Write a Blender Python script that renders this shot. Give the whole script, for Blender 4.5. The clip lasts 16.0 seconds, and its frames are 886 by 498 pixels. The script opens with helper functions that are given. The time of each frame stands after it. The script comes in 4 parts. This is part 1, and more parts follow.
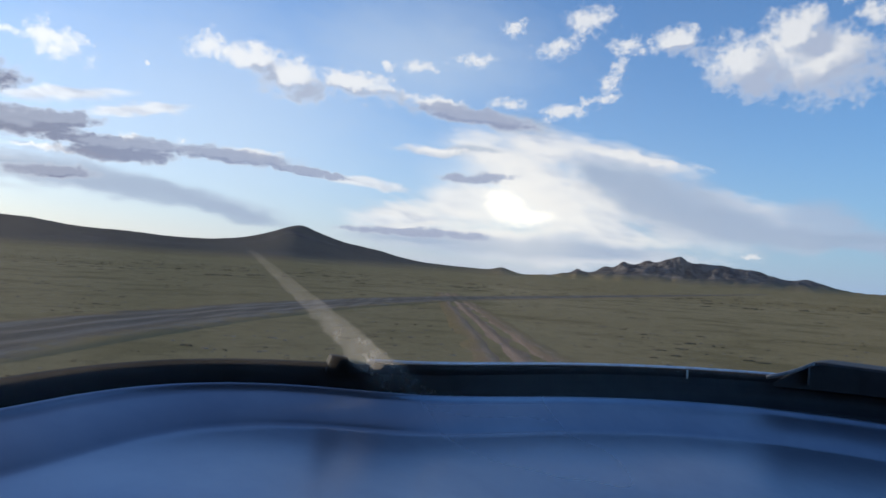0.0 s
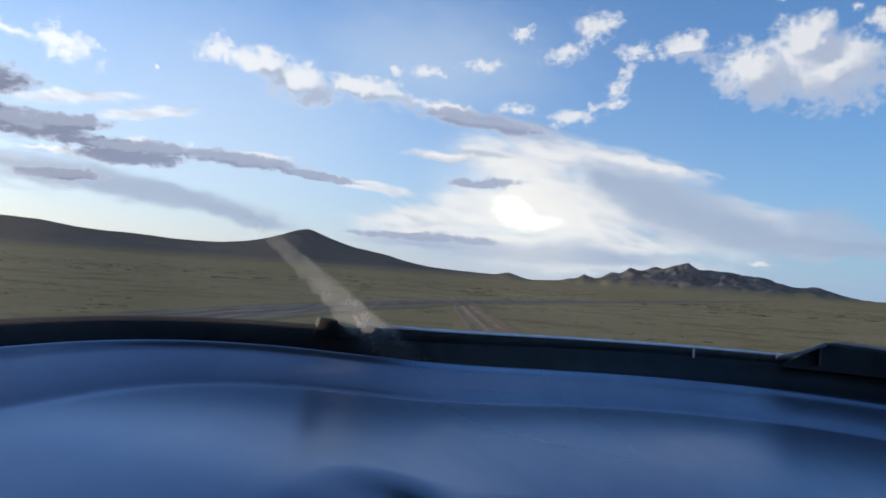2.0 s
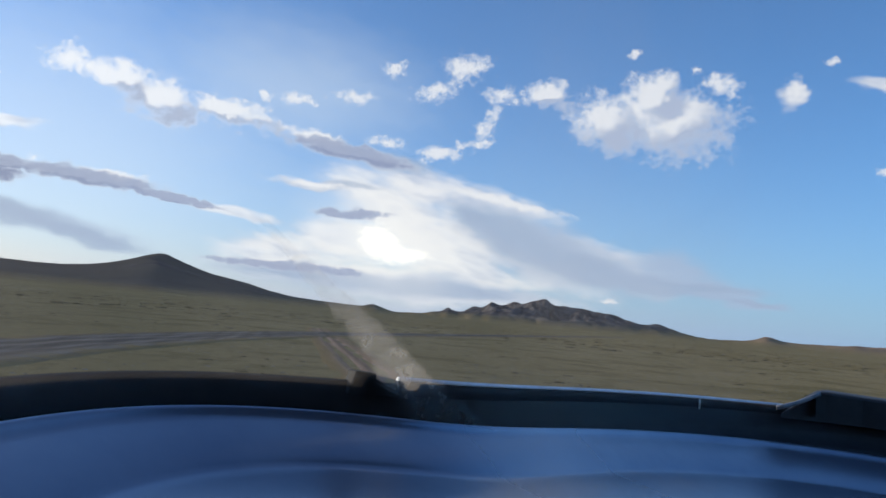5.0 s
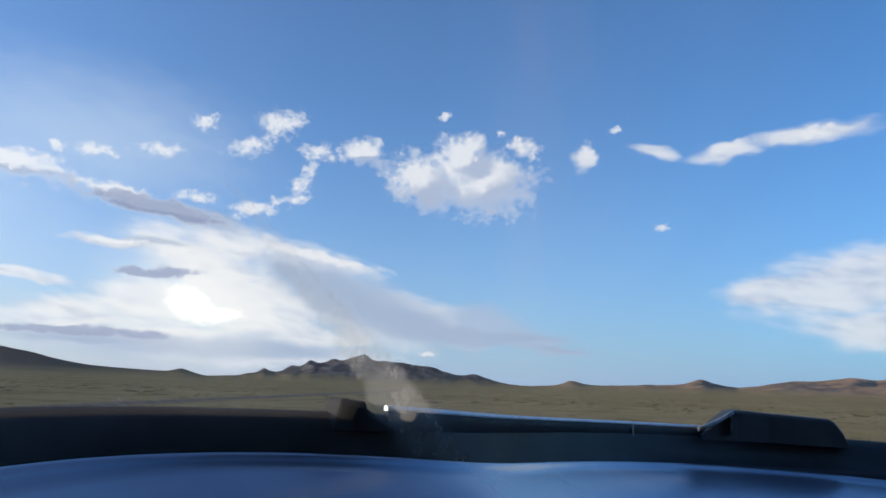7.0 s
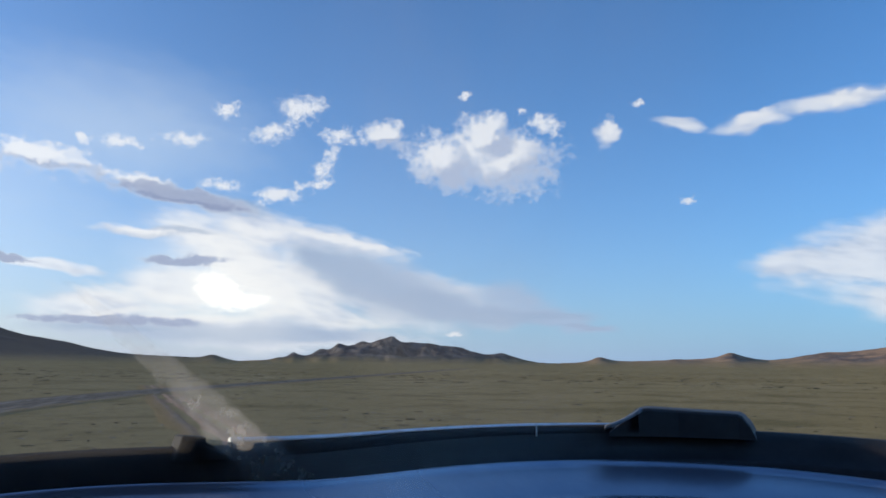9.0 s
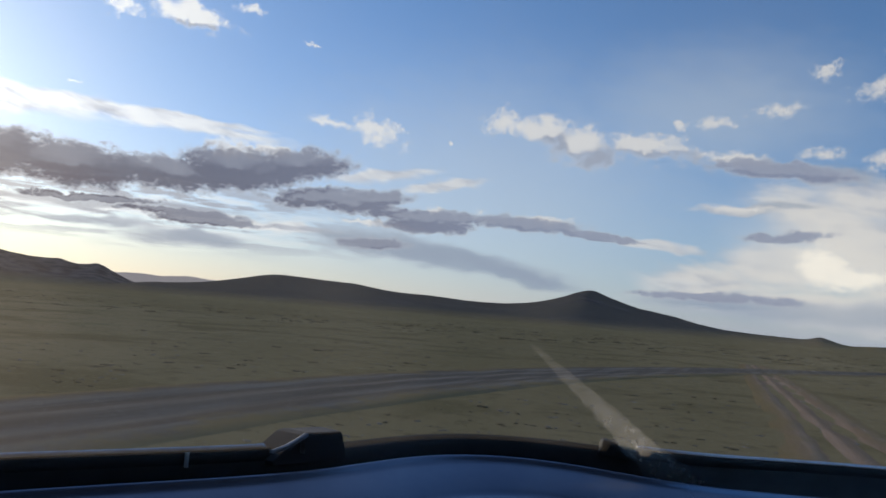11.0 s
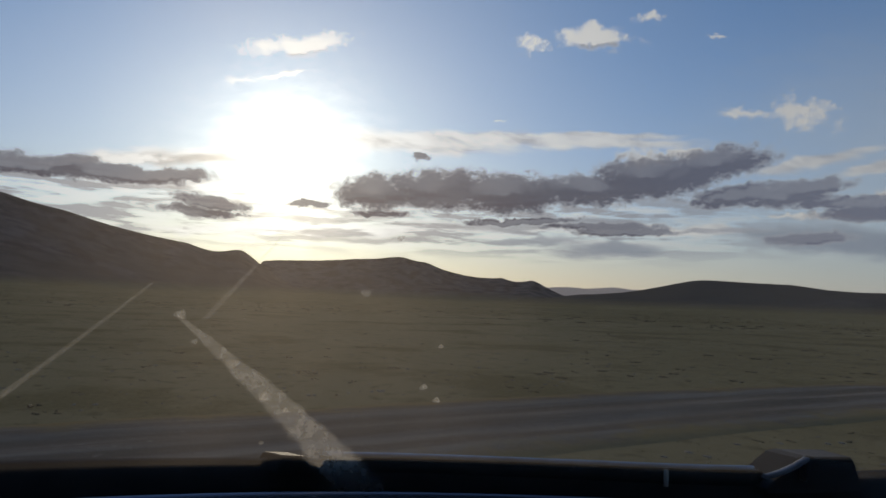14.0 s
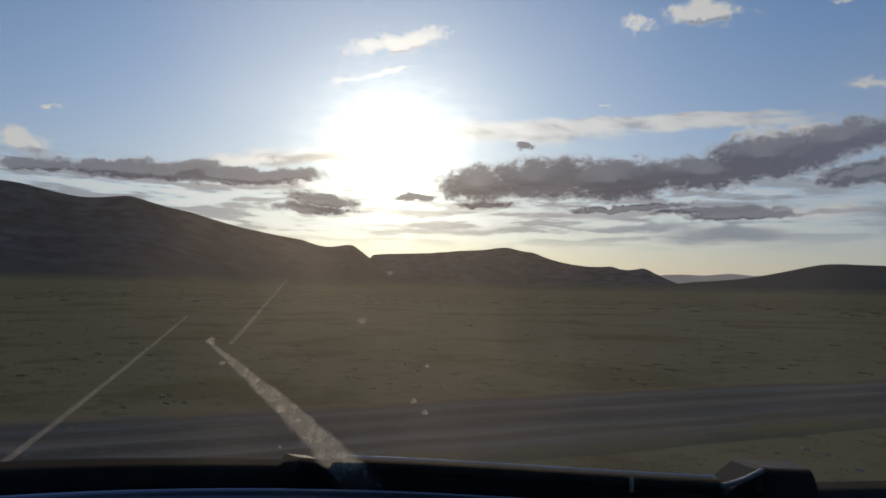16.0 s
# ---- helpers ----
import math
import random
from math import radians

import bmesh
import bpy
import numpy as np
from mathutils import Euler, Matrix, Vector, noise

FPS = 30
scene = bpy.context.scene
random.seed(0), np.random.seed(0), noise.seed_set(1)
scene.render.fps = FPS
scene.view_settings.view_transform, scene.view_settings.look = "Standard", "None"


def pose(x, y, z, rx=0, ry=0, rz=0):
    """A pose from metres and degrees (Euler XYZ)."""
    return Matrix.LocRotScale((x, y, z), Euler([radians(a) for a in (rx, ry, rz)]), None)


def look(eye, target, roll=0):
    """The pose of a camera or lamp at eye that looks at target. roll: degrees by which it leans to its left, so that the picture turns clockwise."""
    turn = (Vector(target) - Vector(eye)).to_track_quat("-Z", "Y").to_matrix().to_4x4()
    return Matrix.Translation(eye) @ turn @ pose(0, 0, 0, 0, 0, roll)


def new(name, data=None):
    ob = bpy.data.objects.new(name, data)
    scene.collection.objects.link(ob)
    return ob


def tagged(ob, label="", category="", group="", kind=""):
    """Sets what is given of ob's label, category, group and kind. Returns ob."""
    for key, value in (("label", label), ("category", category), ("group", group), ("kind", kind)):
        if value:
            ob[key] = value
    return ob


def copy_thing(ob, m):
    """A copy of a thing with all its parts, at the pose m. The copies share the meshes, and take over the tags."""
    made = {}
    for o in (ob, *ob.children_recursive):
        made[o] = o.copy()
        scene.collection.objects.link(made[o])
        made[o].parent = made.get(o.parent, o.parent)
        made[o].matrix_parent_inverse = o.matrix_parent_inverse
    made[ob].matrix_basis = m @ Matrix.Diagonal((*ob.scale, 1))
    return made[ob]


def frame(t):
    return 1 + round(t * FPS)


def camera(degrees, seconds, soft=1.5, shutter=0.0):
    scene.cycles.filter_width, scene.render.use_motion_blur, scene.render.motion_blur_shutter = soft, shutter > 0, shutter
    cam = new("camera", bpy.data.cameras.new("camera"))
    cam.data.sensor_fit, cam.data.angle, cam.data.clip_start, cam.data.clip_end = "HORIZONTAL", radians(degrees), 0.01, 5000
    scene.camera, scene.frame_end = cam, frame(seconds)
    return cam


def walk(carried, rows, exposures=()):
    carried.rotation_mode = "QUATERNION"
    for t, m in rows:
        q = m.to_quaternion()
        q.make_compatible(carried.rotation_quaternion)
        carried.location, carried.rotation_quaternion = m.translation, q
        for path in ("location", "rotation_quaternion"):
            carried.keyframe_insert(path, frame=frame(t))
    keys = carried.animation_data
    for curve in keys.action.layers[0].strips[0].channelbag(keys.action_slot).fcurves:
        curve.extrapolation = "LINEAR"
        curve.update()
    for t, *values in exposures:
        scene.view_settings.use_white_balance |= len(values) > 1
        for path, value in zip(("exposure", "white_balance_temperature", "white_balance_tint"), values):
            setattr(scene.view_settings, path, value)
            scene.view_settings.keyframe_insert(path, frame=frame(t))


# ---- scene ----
cam = camera(64.42, 16.0, soft=1.6)
walk(cam, [
    (0, pose(-0.035, -0.408, 1.530, 91.83, -3.56, 0.17)),
    (0.5, pose(-0.043, -0.399, 1.531, 91.58, -3.68, -0.52)),
    (1, pose(-0.059, -0.425, 1.522, 91.56, -3.73, -0.71)),
    (1.5, pose(-0.018, -0.383, 1.528, 91.61, -3.78, -0.23)),
    (2, pose(-0.020, -0.374, 1.486, 92.18, -3.97, 0.71)),
    (2.5, pose(-0.023, -0.362, 1.488, 92.99, -4.43, 0.31)),
    (3, pose(-0.025, -0.351, 1.548, 92.09, -4.64, 0.96)),
    (5.5, pose(-0.200, -0.173, 1.463, 95.96, -3.71, -13.36)),
    (6, pose(-0.201, -0.121, 1.453, 94.72, -1.93, -15.88)),
    (6.5, pose(-0.212, -0.112, 1.469, 96.93, -1.74, -20.38)),
    (7, pose(-0.265, -0.082, 1.446, 101.04, -1.97, -24.75)),
    (7.5, pose(-0.281, -0.069, 1.448, 101.39, -1.70, -29.44)),
    (8, pose(-0.268, -0.102, 1.465, 99.85, -0.36, -33.39)),
    (8.5, pose(-0.249, -0.194, 1.480, 99.03, 0.34, -31.79)),
    (9, pose(-0.172, -0.235, 1.489, 99.40, -0.62, -22.51)),
    (9.5, pose(-0.036, -0.349, 1.519, 98.60, -1.84, -9.87)),
    (10, pose(0.060, -0.475, 1.554, 96.99, -3.82, 3.91)),
    (10.2, pose(0.080, -0.489, 1.571, 96.56, -4.36, 8.05)),
    (12.5, pose(-0.186, -0.551, 1.546, 94.91, -2.85, 46.91)),
    (13, pose(-0.131, -0.502, 1.548, 94.19, -2.97, 51.35)),
    (13.5, pose(-0.102, -0.499, 1.550, 93.95, -2.74, 54.17)),
    (14, pose(-0.063, -0.489, 1.555, 94.13, -2.17, 57.10)),
    (14.5, pose(-0.026, -0.461, 1.566, 93.35, -1.66, 60.95)),
    (15, pose(0.037, -0.481, 1.585, 93.24, -1.43, 63.26)),
    (15.5, pose(0.048, -0.462, 1.588, 93.16, -1.22, 64.79)),
    (16, pose(0.058, -0.439, 1.589, 93.14, -1.18, 65.79)),
], exposures=[(0, 0.27, 6580, 10), (5.5, 0.27, 6480, 10), (9, 0.29, 6430, 10), (10.2, 0.12, 6600, 10), (12.5, -0.76, 7020, 10), (16, -0.94, 7020, 10)])

EYE = 1.5                       # height of the driver's eye over the plain
SUN_AZ, SUN_EL = 70.2, 10.7     # degrees to the left of the first heading, and up


def direction(az, el):
    a, e = radians(az), radians(el)
    return Vector((-math.sin(a) * math.cos(e), math.cos(a) * math.cos(e), math.sin(e)))


# ---- node helpers ----
class Nodes:
    """A thin wrapper: makes nodes and links values or sockets to their inputs."""

    def __init__(self, tree):
        self.tree = tree
        tree.nodes.clear()

    def add(self, kind, *values, out=0, **settings):
        n = self.tree.nodes.new(kind)
        for key, value in settings.items():
            if key == "operation":
                n.operation = value
            elif key == "vector_type":
                n.vector_type = value
            elif key == "blend_type":
                n.blend_type = value
            elif key == "data_type":
                n.data_type = value
            elif key == "attribute_name":
                n.attribute_name = value
            elif key == "sky_type":
                n.sky_type = value
            elif key == "noise_dimensions":
                n.noise_dimensions = value
            elif key == "clamp":
                n.clamp = value
            elif key == "interpolation_type":
                n.interpolation_type = value
        for i, value in enumerate(values):
            self.put(n.inputs[i], value)
        return n

    def put(self, socket, value):
        if value is None:
            return
        if isinstance(value, bpy.types.NodeSocket):
            self.tree.links.new(value, socket)
        else:
            socket.default_value = value

    def math(self, operation, a, b=0.0, c=0.0):
        return self.add("ShaderNodeMath", a, b, c, operation=operation).outputs[0]

    def vec(self, operation, a, b=None, scale=None):
        n = self.add("ShaderNodeVectorMath", a, b, operation=operation)
        if scale is not None:
            self.put(n.inputs["Scale"], scale)
        return n.outputs["Value"] if operation in ("LENGTH", "DOT_PRODUCT", "DISTANCE") else n.outputs[0]

    def mix(self, fac, a, b, blend="MIX"):
        n = self.add("ShaderNodeMix", data_type="RGBA", blend_type=blend)
        for socket, value in zip((n.inputs[0], n.inputs[6], n.inputs[7]), (fac, a, b)):
            self.put(socket, value)
        return n.outputs[2]

    def step(self, x, lo, hi, a=0.0, b=1.0):
        n = self.add("ShaderNodeMapRange", x, lo, hi, a, b, interpolation_type="SMOOTHSTEP")
        return n.outputs[0]

    def noise(self, vector, scale, detail=4.0, rough=0.55, out="Fac"):
        n = self.add("ShaderNodeTexNoise")
        self.put(n.inputs["Vector"], vector)
        for key, value in (("Scale", scale), ("Detail", detail), ("Roughness", rough)):
            self.put(n.inputs[key], value)
        return n.outputs[out]


# ---- sky, clouds and sun ----
CLOUDS = {"puff": [], "wisp": [], "veil": [], "dark": [], "haze": [], "core": [], "white": [], "slate": [], "film": []}


def cloud(layer, az, el, wide, high, tilt=0):
    """One billow of a cloud: its heading and height in the sky, half its width and height, its tilt, in degrees."""
    CLOUDS[layer].append((-az, el, wide, high, tilt))


cloud("wisp", 30.2, 14.5, 2.4, 1.1, -16)
cloud("wisp", 19.7, 16.0, 1.8, 1.1, 9)
cloud("puff", 16.6, 15.4, 2.6, 1.4, -2)
cloud("puff", 13.5, 14.4, 3.5, 1.6, -13)
cloud("puff", 8.0, 14.5, 3.8, 1.0, -9)
cloud("wisp", 2.7, 16.2, 1.6, 0.6, 4)
cloud("wisp", 5.9, 16.2, 0.7, 0.5, 5)
cloud("wisp", -1.5, 17.0, 1.6, 0.8, 3)
cloud("wisp", -4.7, 19.7, 1.1, 0.4, 2)
cloud("wisp", -10.3, 20.1, 2.0, 1.3, 0)
cloud("wisp", -8.3, 18.3, 2.2, 0.8, 10)
cloud("wisp", -13.9, 18.3, 1.7, 0.7, -0)
cloud("puff", -16.9, 18.6, 2.4, 1.0, 16)
cloud("wisp", -12.5, 15.9, 1.5, 0.8, 62)
cloud("wisp", -11.5, 14.2, 1.5, 0.5, 11)
cloud("puff", -22.4, 16.4, 3.8, 2.1, -27)
cloud("puff", -25.8, 18.4, 2.3, 2.1, -4)
cloud("puff", -27.7, 16.5, 4.3, 2.7, -4)
cloud("wisp", -31.0, 19.2, 1.4, 1.1, -6)
cloud("wisp", -4.2, 13.7, 1.8, 0.5, -2)
cloud("wisp", -8.9, 13.2, 2.3, 0.7, 11)
cloud("veil", 29.6, 10.8, 4.5, 0.5, 10)
cloud("veil", 24.1, 10.6, 3.6, 0.4, 9)
cloud("puff", 16.1, 8.3, 2.6, 0.4, -2)
cloud("wisp", -23.5, 2.5, 0.8, 0.2, 3)
cloud("puff", 1.7, 13.5, 2.7, 0.6, -6)
cloud("wisp", 21.1, 8.7, 0.6, 0.3, 7)
cloud("wisp", 24.9, 8.5, 0.7, 0.3, 8)
cloud("veil", -7.7, 10.5, 4.0, 1.5, -8)
cloud("veil", -13.2, 9.5, 5.9, 1.1, -8)
cloud("veil", -6.1, 8.1, 6.6, 2.0, -22)
cloud("veil", -10.3, 5.4, 6.8, 2.9, -22)
cloud("veil", -16.9, 5.9, 7.2, 2.5, -16)
cloud("veil", 1.4, 9.7, 2.9, 0.4, 1)
cloud("veil", 3.7, 4.1, 4.3, 1.3, -1)
cloud("veil", -3.2, 2.7, 10.1, 1.0, 1)
cloud("veil", -10.5, 2.0, 10.0, 1.0, 0)
cloud("veil", -22.6, 5.4, 6.0, 1.7, -14)
cloud("veil", 6.7, 6.8, 3.6, 0.4, -5)
cloud("veil", -2.5, 5.7, 5.3, 1.8, 3)
cloud("dark", -1.6, 12.6, 5.2, 0.7, -7)
cloud("dark", 29.9, 9.1, 3.3, 0.7, 5)
cloud("dark", 26.0, 8.0, 6.0, 0.5, 1)
cloud("dark", 17.8, 7.9, 5.6, 0.6, -2)
cloud("dark", 11.7, 7.3, 3.7, 0.3, -5)
cloud("dark", -1.9, 7.7, 2.9, 0.4, 4)
cloud("dark", 2.8, 3.0, 5.8, 0.4, 0)
cloud("haze", 26.9, 5.3, 5.9, 1.1, -7)
cloud("haze", 19.5, 4.4, 6.2, 0.8, -9)
cloud("haze", -19.7, 6.2, 7.4, 1.5, -19)
cloud("haze", -27.6, 4.6, 5.8, 0.6, -4)
cloud("haze", -31.5, 3.7, 2.6, 0.3, -3)
cloud("haze", -5.5, 2.5, 10.0, 0.7, 1)
cloud("haze", -26.6, 16.8, 3.4, 1.7, -4)
cloud("haze", -0.5, 9.7, 2.7, 0.4, 4)
cloud("core", -4.6, 5.7, 1.8, 1.2, -26)
cloud("core", -6.5, 4.8, 1.9, 0.7, 3)
cloud("veil", -52.9, 19.0, 4.6, 0.7, 1)
cloud("veil", -47.1, 18.3, 2.6, 0.7, 4)
cloud("veil", -41.7, 18.7, 1.9, 0.4, -13)
cloud("veil", -36.1, 18.5, 0.9, 1.0, -2)
cloud("veil", -54.6, 8.1, 7.0, 2.3, 9)
cloud("veil", -61.8, 8.1, 6.9, 3.5, 15)
cloud("veil", -58.9, 4.7, 7.7, 1.6, -6)
cloud("veil", -49.6, 7.7, 3.2, 1.3, 7)
cloud("wisp", -42.2, 12.8, 0.7, 0.3, -3)
cloud("puff", -52.9, 19.0, 2.4, 0.4, 2)
cloud("wisp", -47.1, 18.6, 1.8, 0.5, 14)
cloud("wisp", -36.1, 18.6, 0.8, 1.0, -2)
cloud("wisp", -24.2, 21.7, 0.5, 0.3, 2)
cloud("wisp", -28.9, 20.4, 0.5, 0.3, 0)
cloud("wisp", -38.5, 20.6, 0.4, 0.3, -3)
cloud("wisp", -4.5, 19.5, 1.1, 0.6, 8)
cloud("wisp", -61.7, 17.7, 0.5, 0.2, -10)
cloud("wisp", -10.0, 19.9, 1.5, 1.2, 6)
cloud("haze", -30.9, 3.5, 4.0, 0.4, -5)
cloud("haze", -34.0, 3.0, 2.1, 0.3, -1)
cloud("haze", -28.1, 5.3, 3.1, 1.2, -8)
cloud("dark", 63.0, 8.4, 3.8, 1.6, 3)
cloud("dark", 58.5, 8.8, 5.4, 1.8, 3)
cloud("dark", 52.4, 8.8, 6.7, 1.6, 2)
cloud("dark", 45.5, 9.2, 6.0, 1.4, 1)
cloud("dark", 39.4, 10.0, 4.5, 1.6, 8)
cloud("dark", 36.2, 11.0, 4.2, 1.4, 8)
cloud("dark", 31.9, 8.5, 4.4, 0.7, -1)
cloud("dark", 25.5, 7.2, 4.3, 0.6, 1)
cloud("dark", 84.0, 8.4, 4.7, 0.8, 1)
cloud("dark", 79.2, 8.6, 3.5, 0.6, 6)
cloud("dark", 75.5, 6.8, 3.0, 0.6, -4)
cloud("dark", 68.3, 7.2, 1.5, 0.3, 4)
cloud("dark", 85.8, 8.9, 1.9, 0.6, 8)
cloud("dark", 59.5, 11.5, 0.8, 0.3, 3)
cloud("dark", 51.0, 6.6, 5.3, 0.3, 2)
cloud("dark", 42.7, 5.9, 4.7, 0.3, 1)
cloud("puff", 69.7, 19.5, 4.2, 0.8, 11)
cloud("puff", 70.8, 17.2, 2.7, 0.2, 11)
cloud("wisp", 74.0, 16.3, 1.3, 0.2, 8)
cloud("puff", 45.3, 20.8, 2.9, 0.9, -6)
cloud("wisp", 50.4, 20.5, 1.4, 0.7, 1)
cloud("wisp", 41.1, 22.1, 1.1, 0.4, -2)
cloud("wisp", 36.1, 20.4, 0.7, 0.2, -4)
cloud("wisp", 30.1, 14.1, 2.6, 0.8, -12)
cloud("wisp", 33.8, 14.7, 2.1, 0.4, -7)
cloud("wisp", 41.2, 11.6, 2.4, 0.8, -0)
cloud("wisp", 53.1, 14.6, 0.6, 0.1, 2)
cloud("wisp", 24.1, 14.0, 0.2, 0.1, -5)
cloud("puff", 29.1, 7.0, 3.9, 0.2, -1)
cloud("veil", 59.6, 12.6, 9.0, 0.9, -0)
cloud("veil", 46.6, 13.0, 9.1, 0.6, -2)
cloud("veil", 76.1, 10.4, 8.3, 0.7, 6)
cloud("veil", 51.4, 6.0, 11.4, 0.4, -0)
cloud("veil", 37.9, 6.0, 7.9, 0.4, -1)
cloud("veil", 67.3, 5.1, 13.3, 0.4, 3)
cloud("veil", 78.0, 8.0, 8.1, 0.5, 5)
cloud("haze", 27.6, 4.9, 5.7, 0.7, -4)
cloud("haze", 44.5, 4.4, 4.3, 0.6, -1)
cloud("haze", 50.0, 6.3, 9.6, 0.4, 2)
cloud("haze", 62.8, 4.7, 7.1, 0.3, 3)
cloud("haze", 78.1, 10.0, 6.0, 0.4, 6)
cloud("puff", -14.4, 9.8, 5.2, 0.3, -8)
cloud("puff", -7.9, 10.3, 2.6, 0.5, -5)
cloud("puff", 0.7, 9.8, 2.5, 0.2, -0)
cloud("haze", 29.4, 5.4, 4.2, 0.6, 0)
cloud("haze", -14.2, 7.0, 3.8, 1.3, -23)
cloud("dark", 90.1, 8.3, 7.1, 0.7, 1)
cloud("dark", 96.3, 8.0, 3.2, 0.5, 2)
cloud("dark", 82.0, 8.2, 4.0, 0.5, -0)
cloud("dark", 76.2, 6.0, 3.3, 0.5, -1)
cloud("dark", 62.5, 6.8, 2.7, 0.3, 0)
cloud("puff", 96.9, 9.6, 2.1, 0.9, -22)
cloud("puff", 82.1, 9.6, 3.8, 0.4, 7)
cloud("wisp", 95.4, 12.2, 0.9, 0.2, 7)
cloud("wisp", 34.9, 14.7, 1.1, 0.4, -7)
cloud("veil", 54.0, 13.1, 9.1, 0.6, 0)
cloud("veil", 45.4, 13.4, 6.1, 0.4, -0)
cloud("veil", 58.5, 12.5, 5.2, 0.7, 2)
cloud("haze", -17.6, 6.9, 6.0, 1.9, -17)
cloud("haze", -13.3, 8.2, 4.2, 1.3, -18)
cloud("haze", -5.5, 2.4, 10.4, 1.0, 1)
cloud("haze", -23.8, 5.0, 4.4, 0.9, -9)
cloud("white", -5.8, 9.3, 4.7, 2.0, -22)
cloud("white", -10.9, 7.4, 4.3, 0.8, -38)
cloud("white", -13.8, 9.9, 4.9, 0.3, -10)
cloud("white", -15.6, 3.4, 3.5, 0.5, -2)
cloud("white", 2.2, 4.9, 4.5, 0.9, -1)
cloud("white", 0.7, 3.8, 5.1, 0.4, 4)
cloud("white", 0.3, 9.7, 3.5, 0.3, -1)
cloud("white", -4.4, 3.5, 7.5, 0.4, 3)
cloud("white", -7.8, 6.6, 3.9, 1.8, -17)

cloud("dark", 41.0, 10.3, 5.2, 1.5, 6)
cloud("dark", 34.6, 8.7, 4.6, 0.8, 5)
cloud("dark", 29.6, 5.4, 2.8, 0.5, 2)
cloud("dark", 44.5, 6.2, 5.5, 0.35, 1)
cloud("puff", 38.4, 11.9, 2.2, 0.6, 6)
cloud("slate", 28.8, 5.3, 5.2, 0.7, -5)
cloud("slate", 23.2, 4.8, 5.2, 0.9, -8)
cloud("slate", 17.4, 3.7, 4.4, 0.6, -10)
cloud("slate", -16.3, 6.5, 4.6, 1.9, -20)
cloud("slate", -12.6, 8.3, 2.6, 0.8, -14)
cloud("slate", -21.4, 4.8, 5.4, 1.2, -14)
cloud("slate", -25.6, 4.0, 5.2, 0.8, -3)
cloud("slate", -29.6, 4.1, 4.6, 0.4, -2)
cloud("slate", -34.2, 3.1, 2.2, 0.25, -2)
cloud("slate", -8.2, 2.2, 9.0, 0.7, 0)
cloud("slate", 1.0, 2.6, 6.0, 0.5, 2)
cloud("slate", -4.8, 12.2, 3.4, 0.7, -6)
cloud("slate", -0.4, 12.9, 2.6, 0.6, -8)
cloud("slate", -1.9, 9.9, 2.0, 0.25, 2)
cloud("slate", 43.4, 4.6, 3.6, 0.5, -2)
cloud("slate", 50.0, 5.0, 4.5, 0.3, 1)
cloud("film", 20.0, 11.0, 24.0, 13.0, 0)
cloud("film", 4.0, 17.0, 16.0, 7.0, 0)


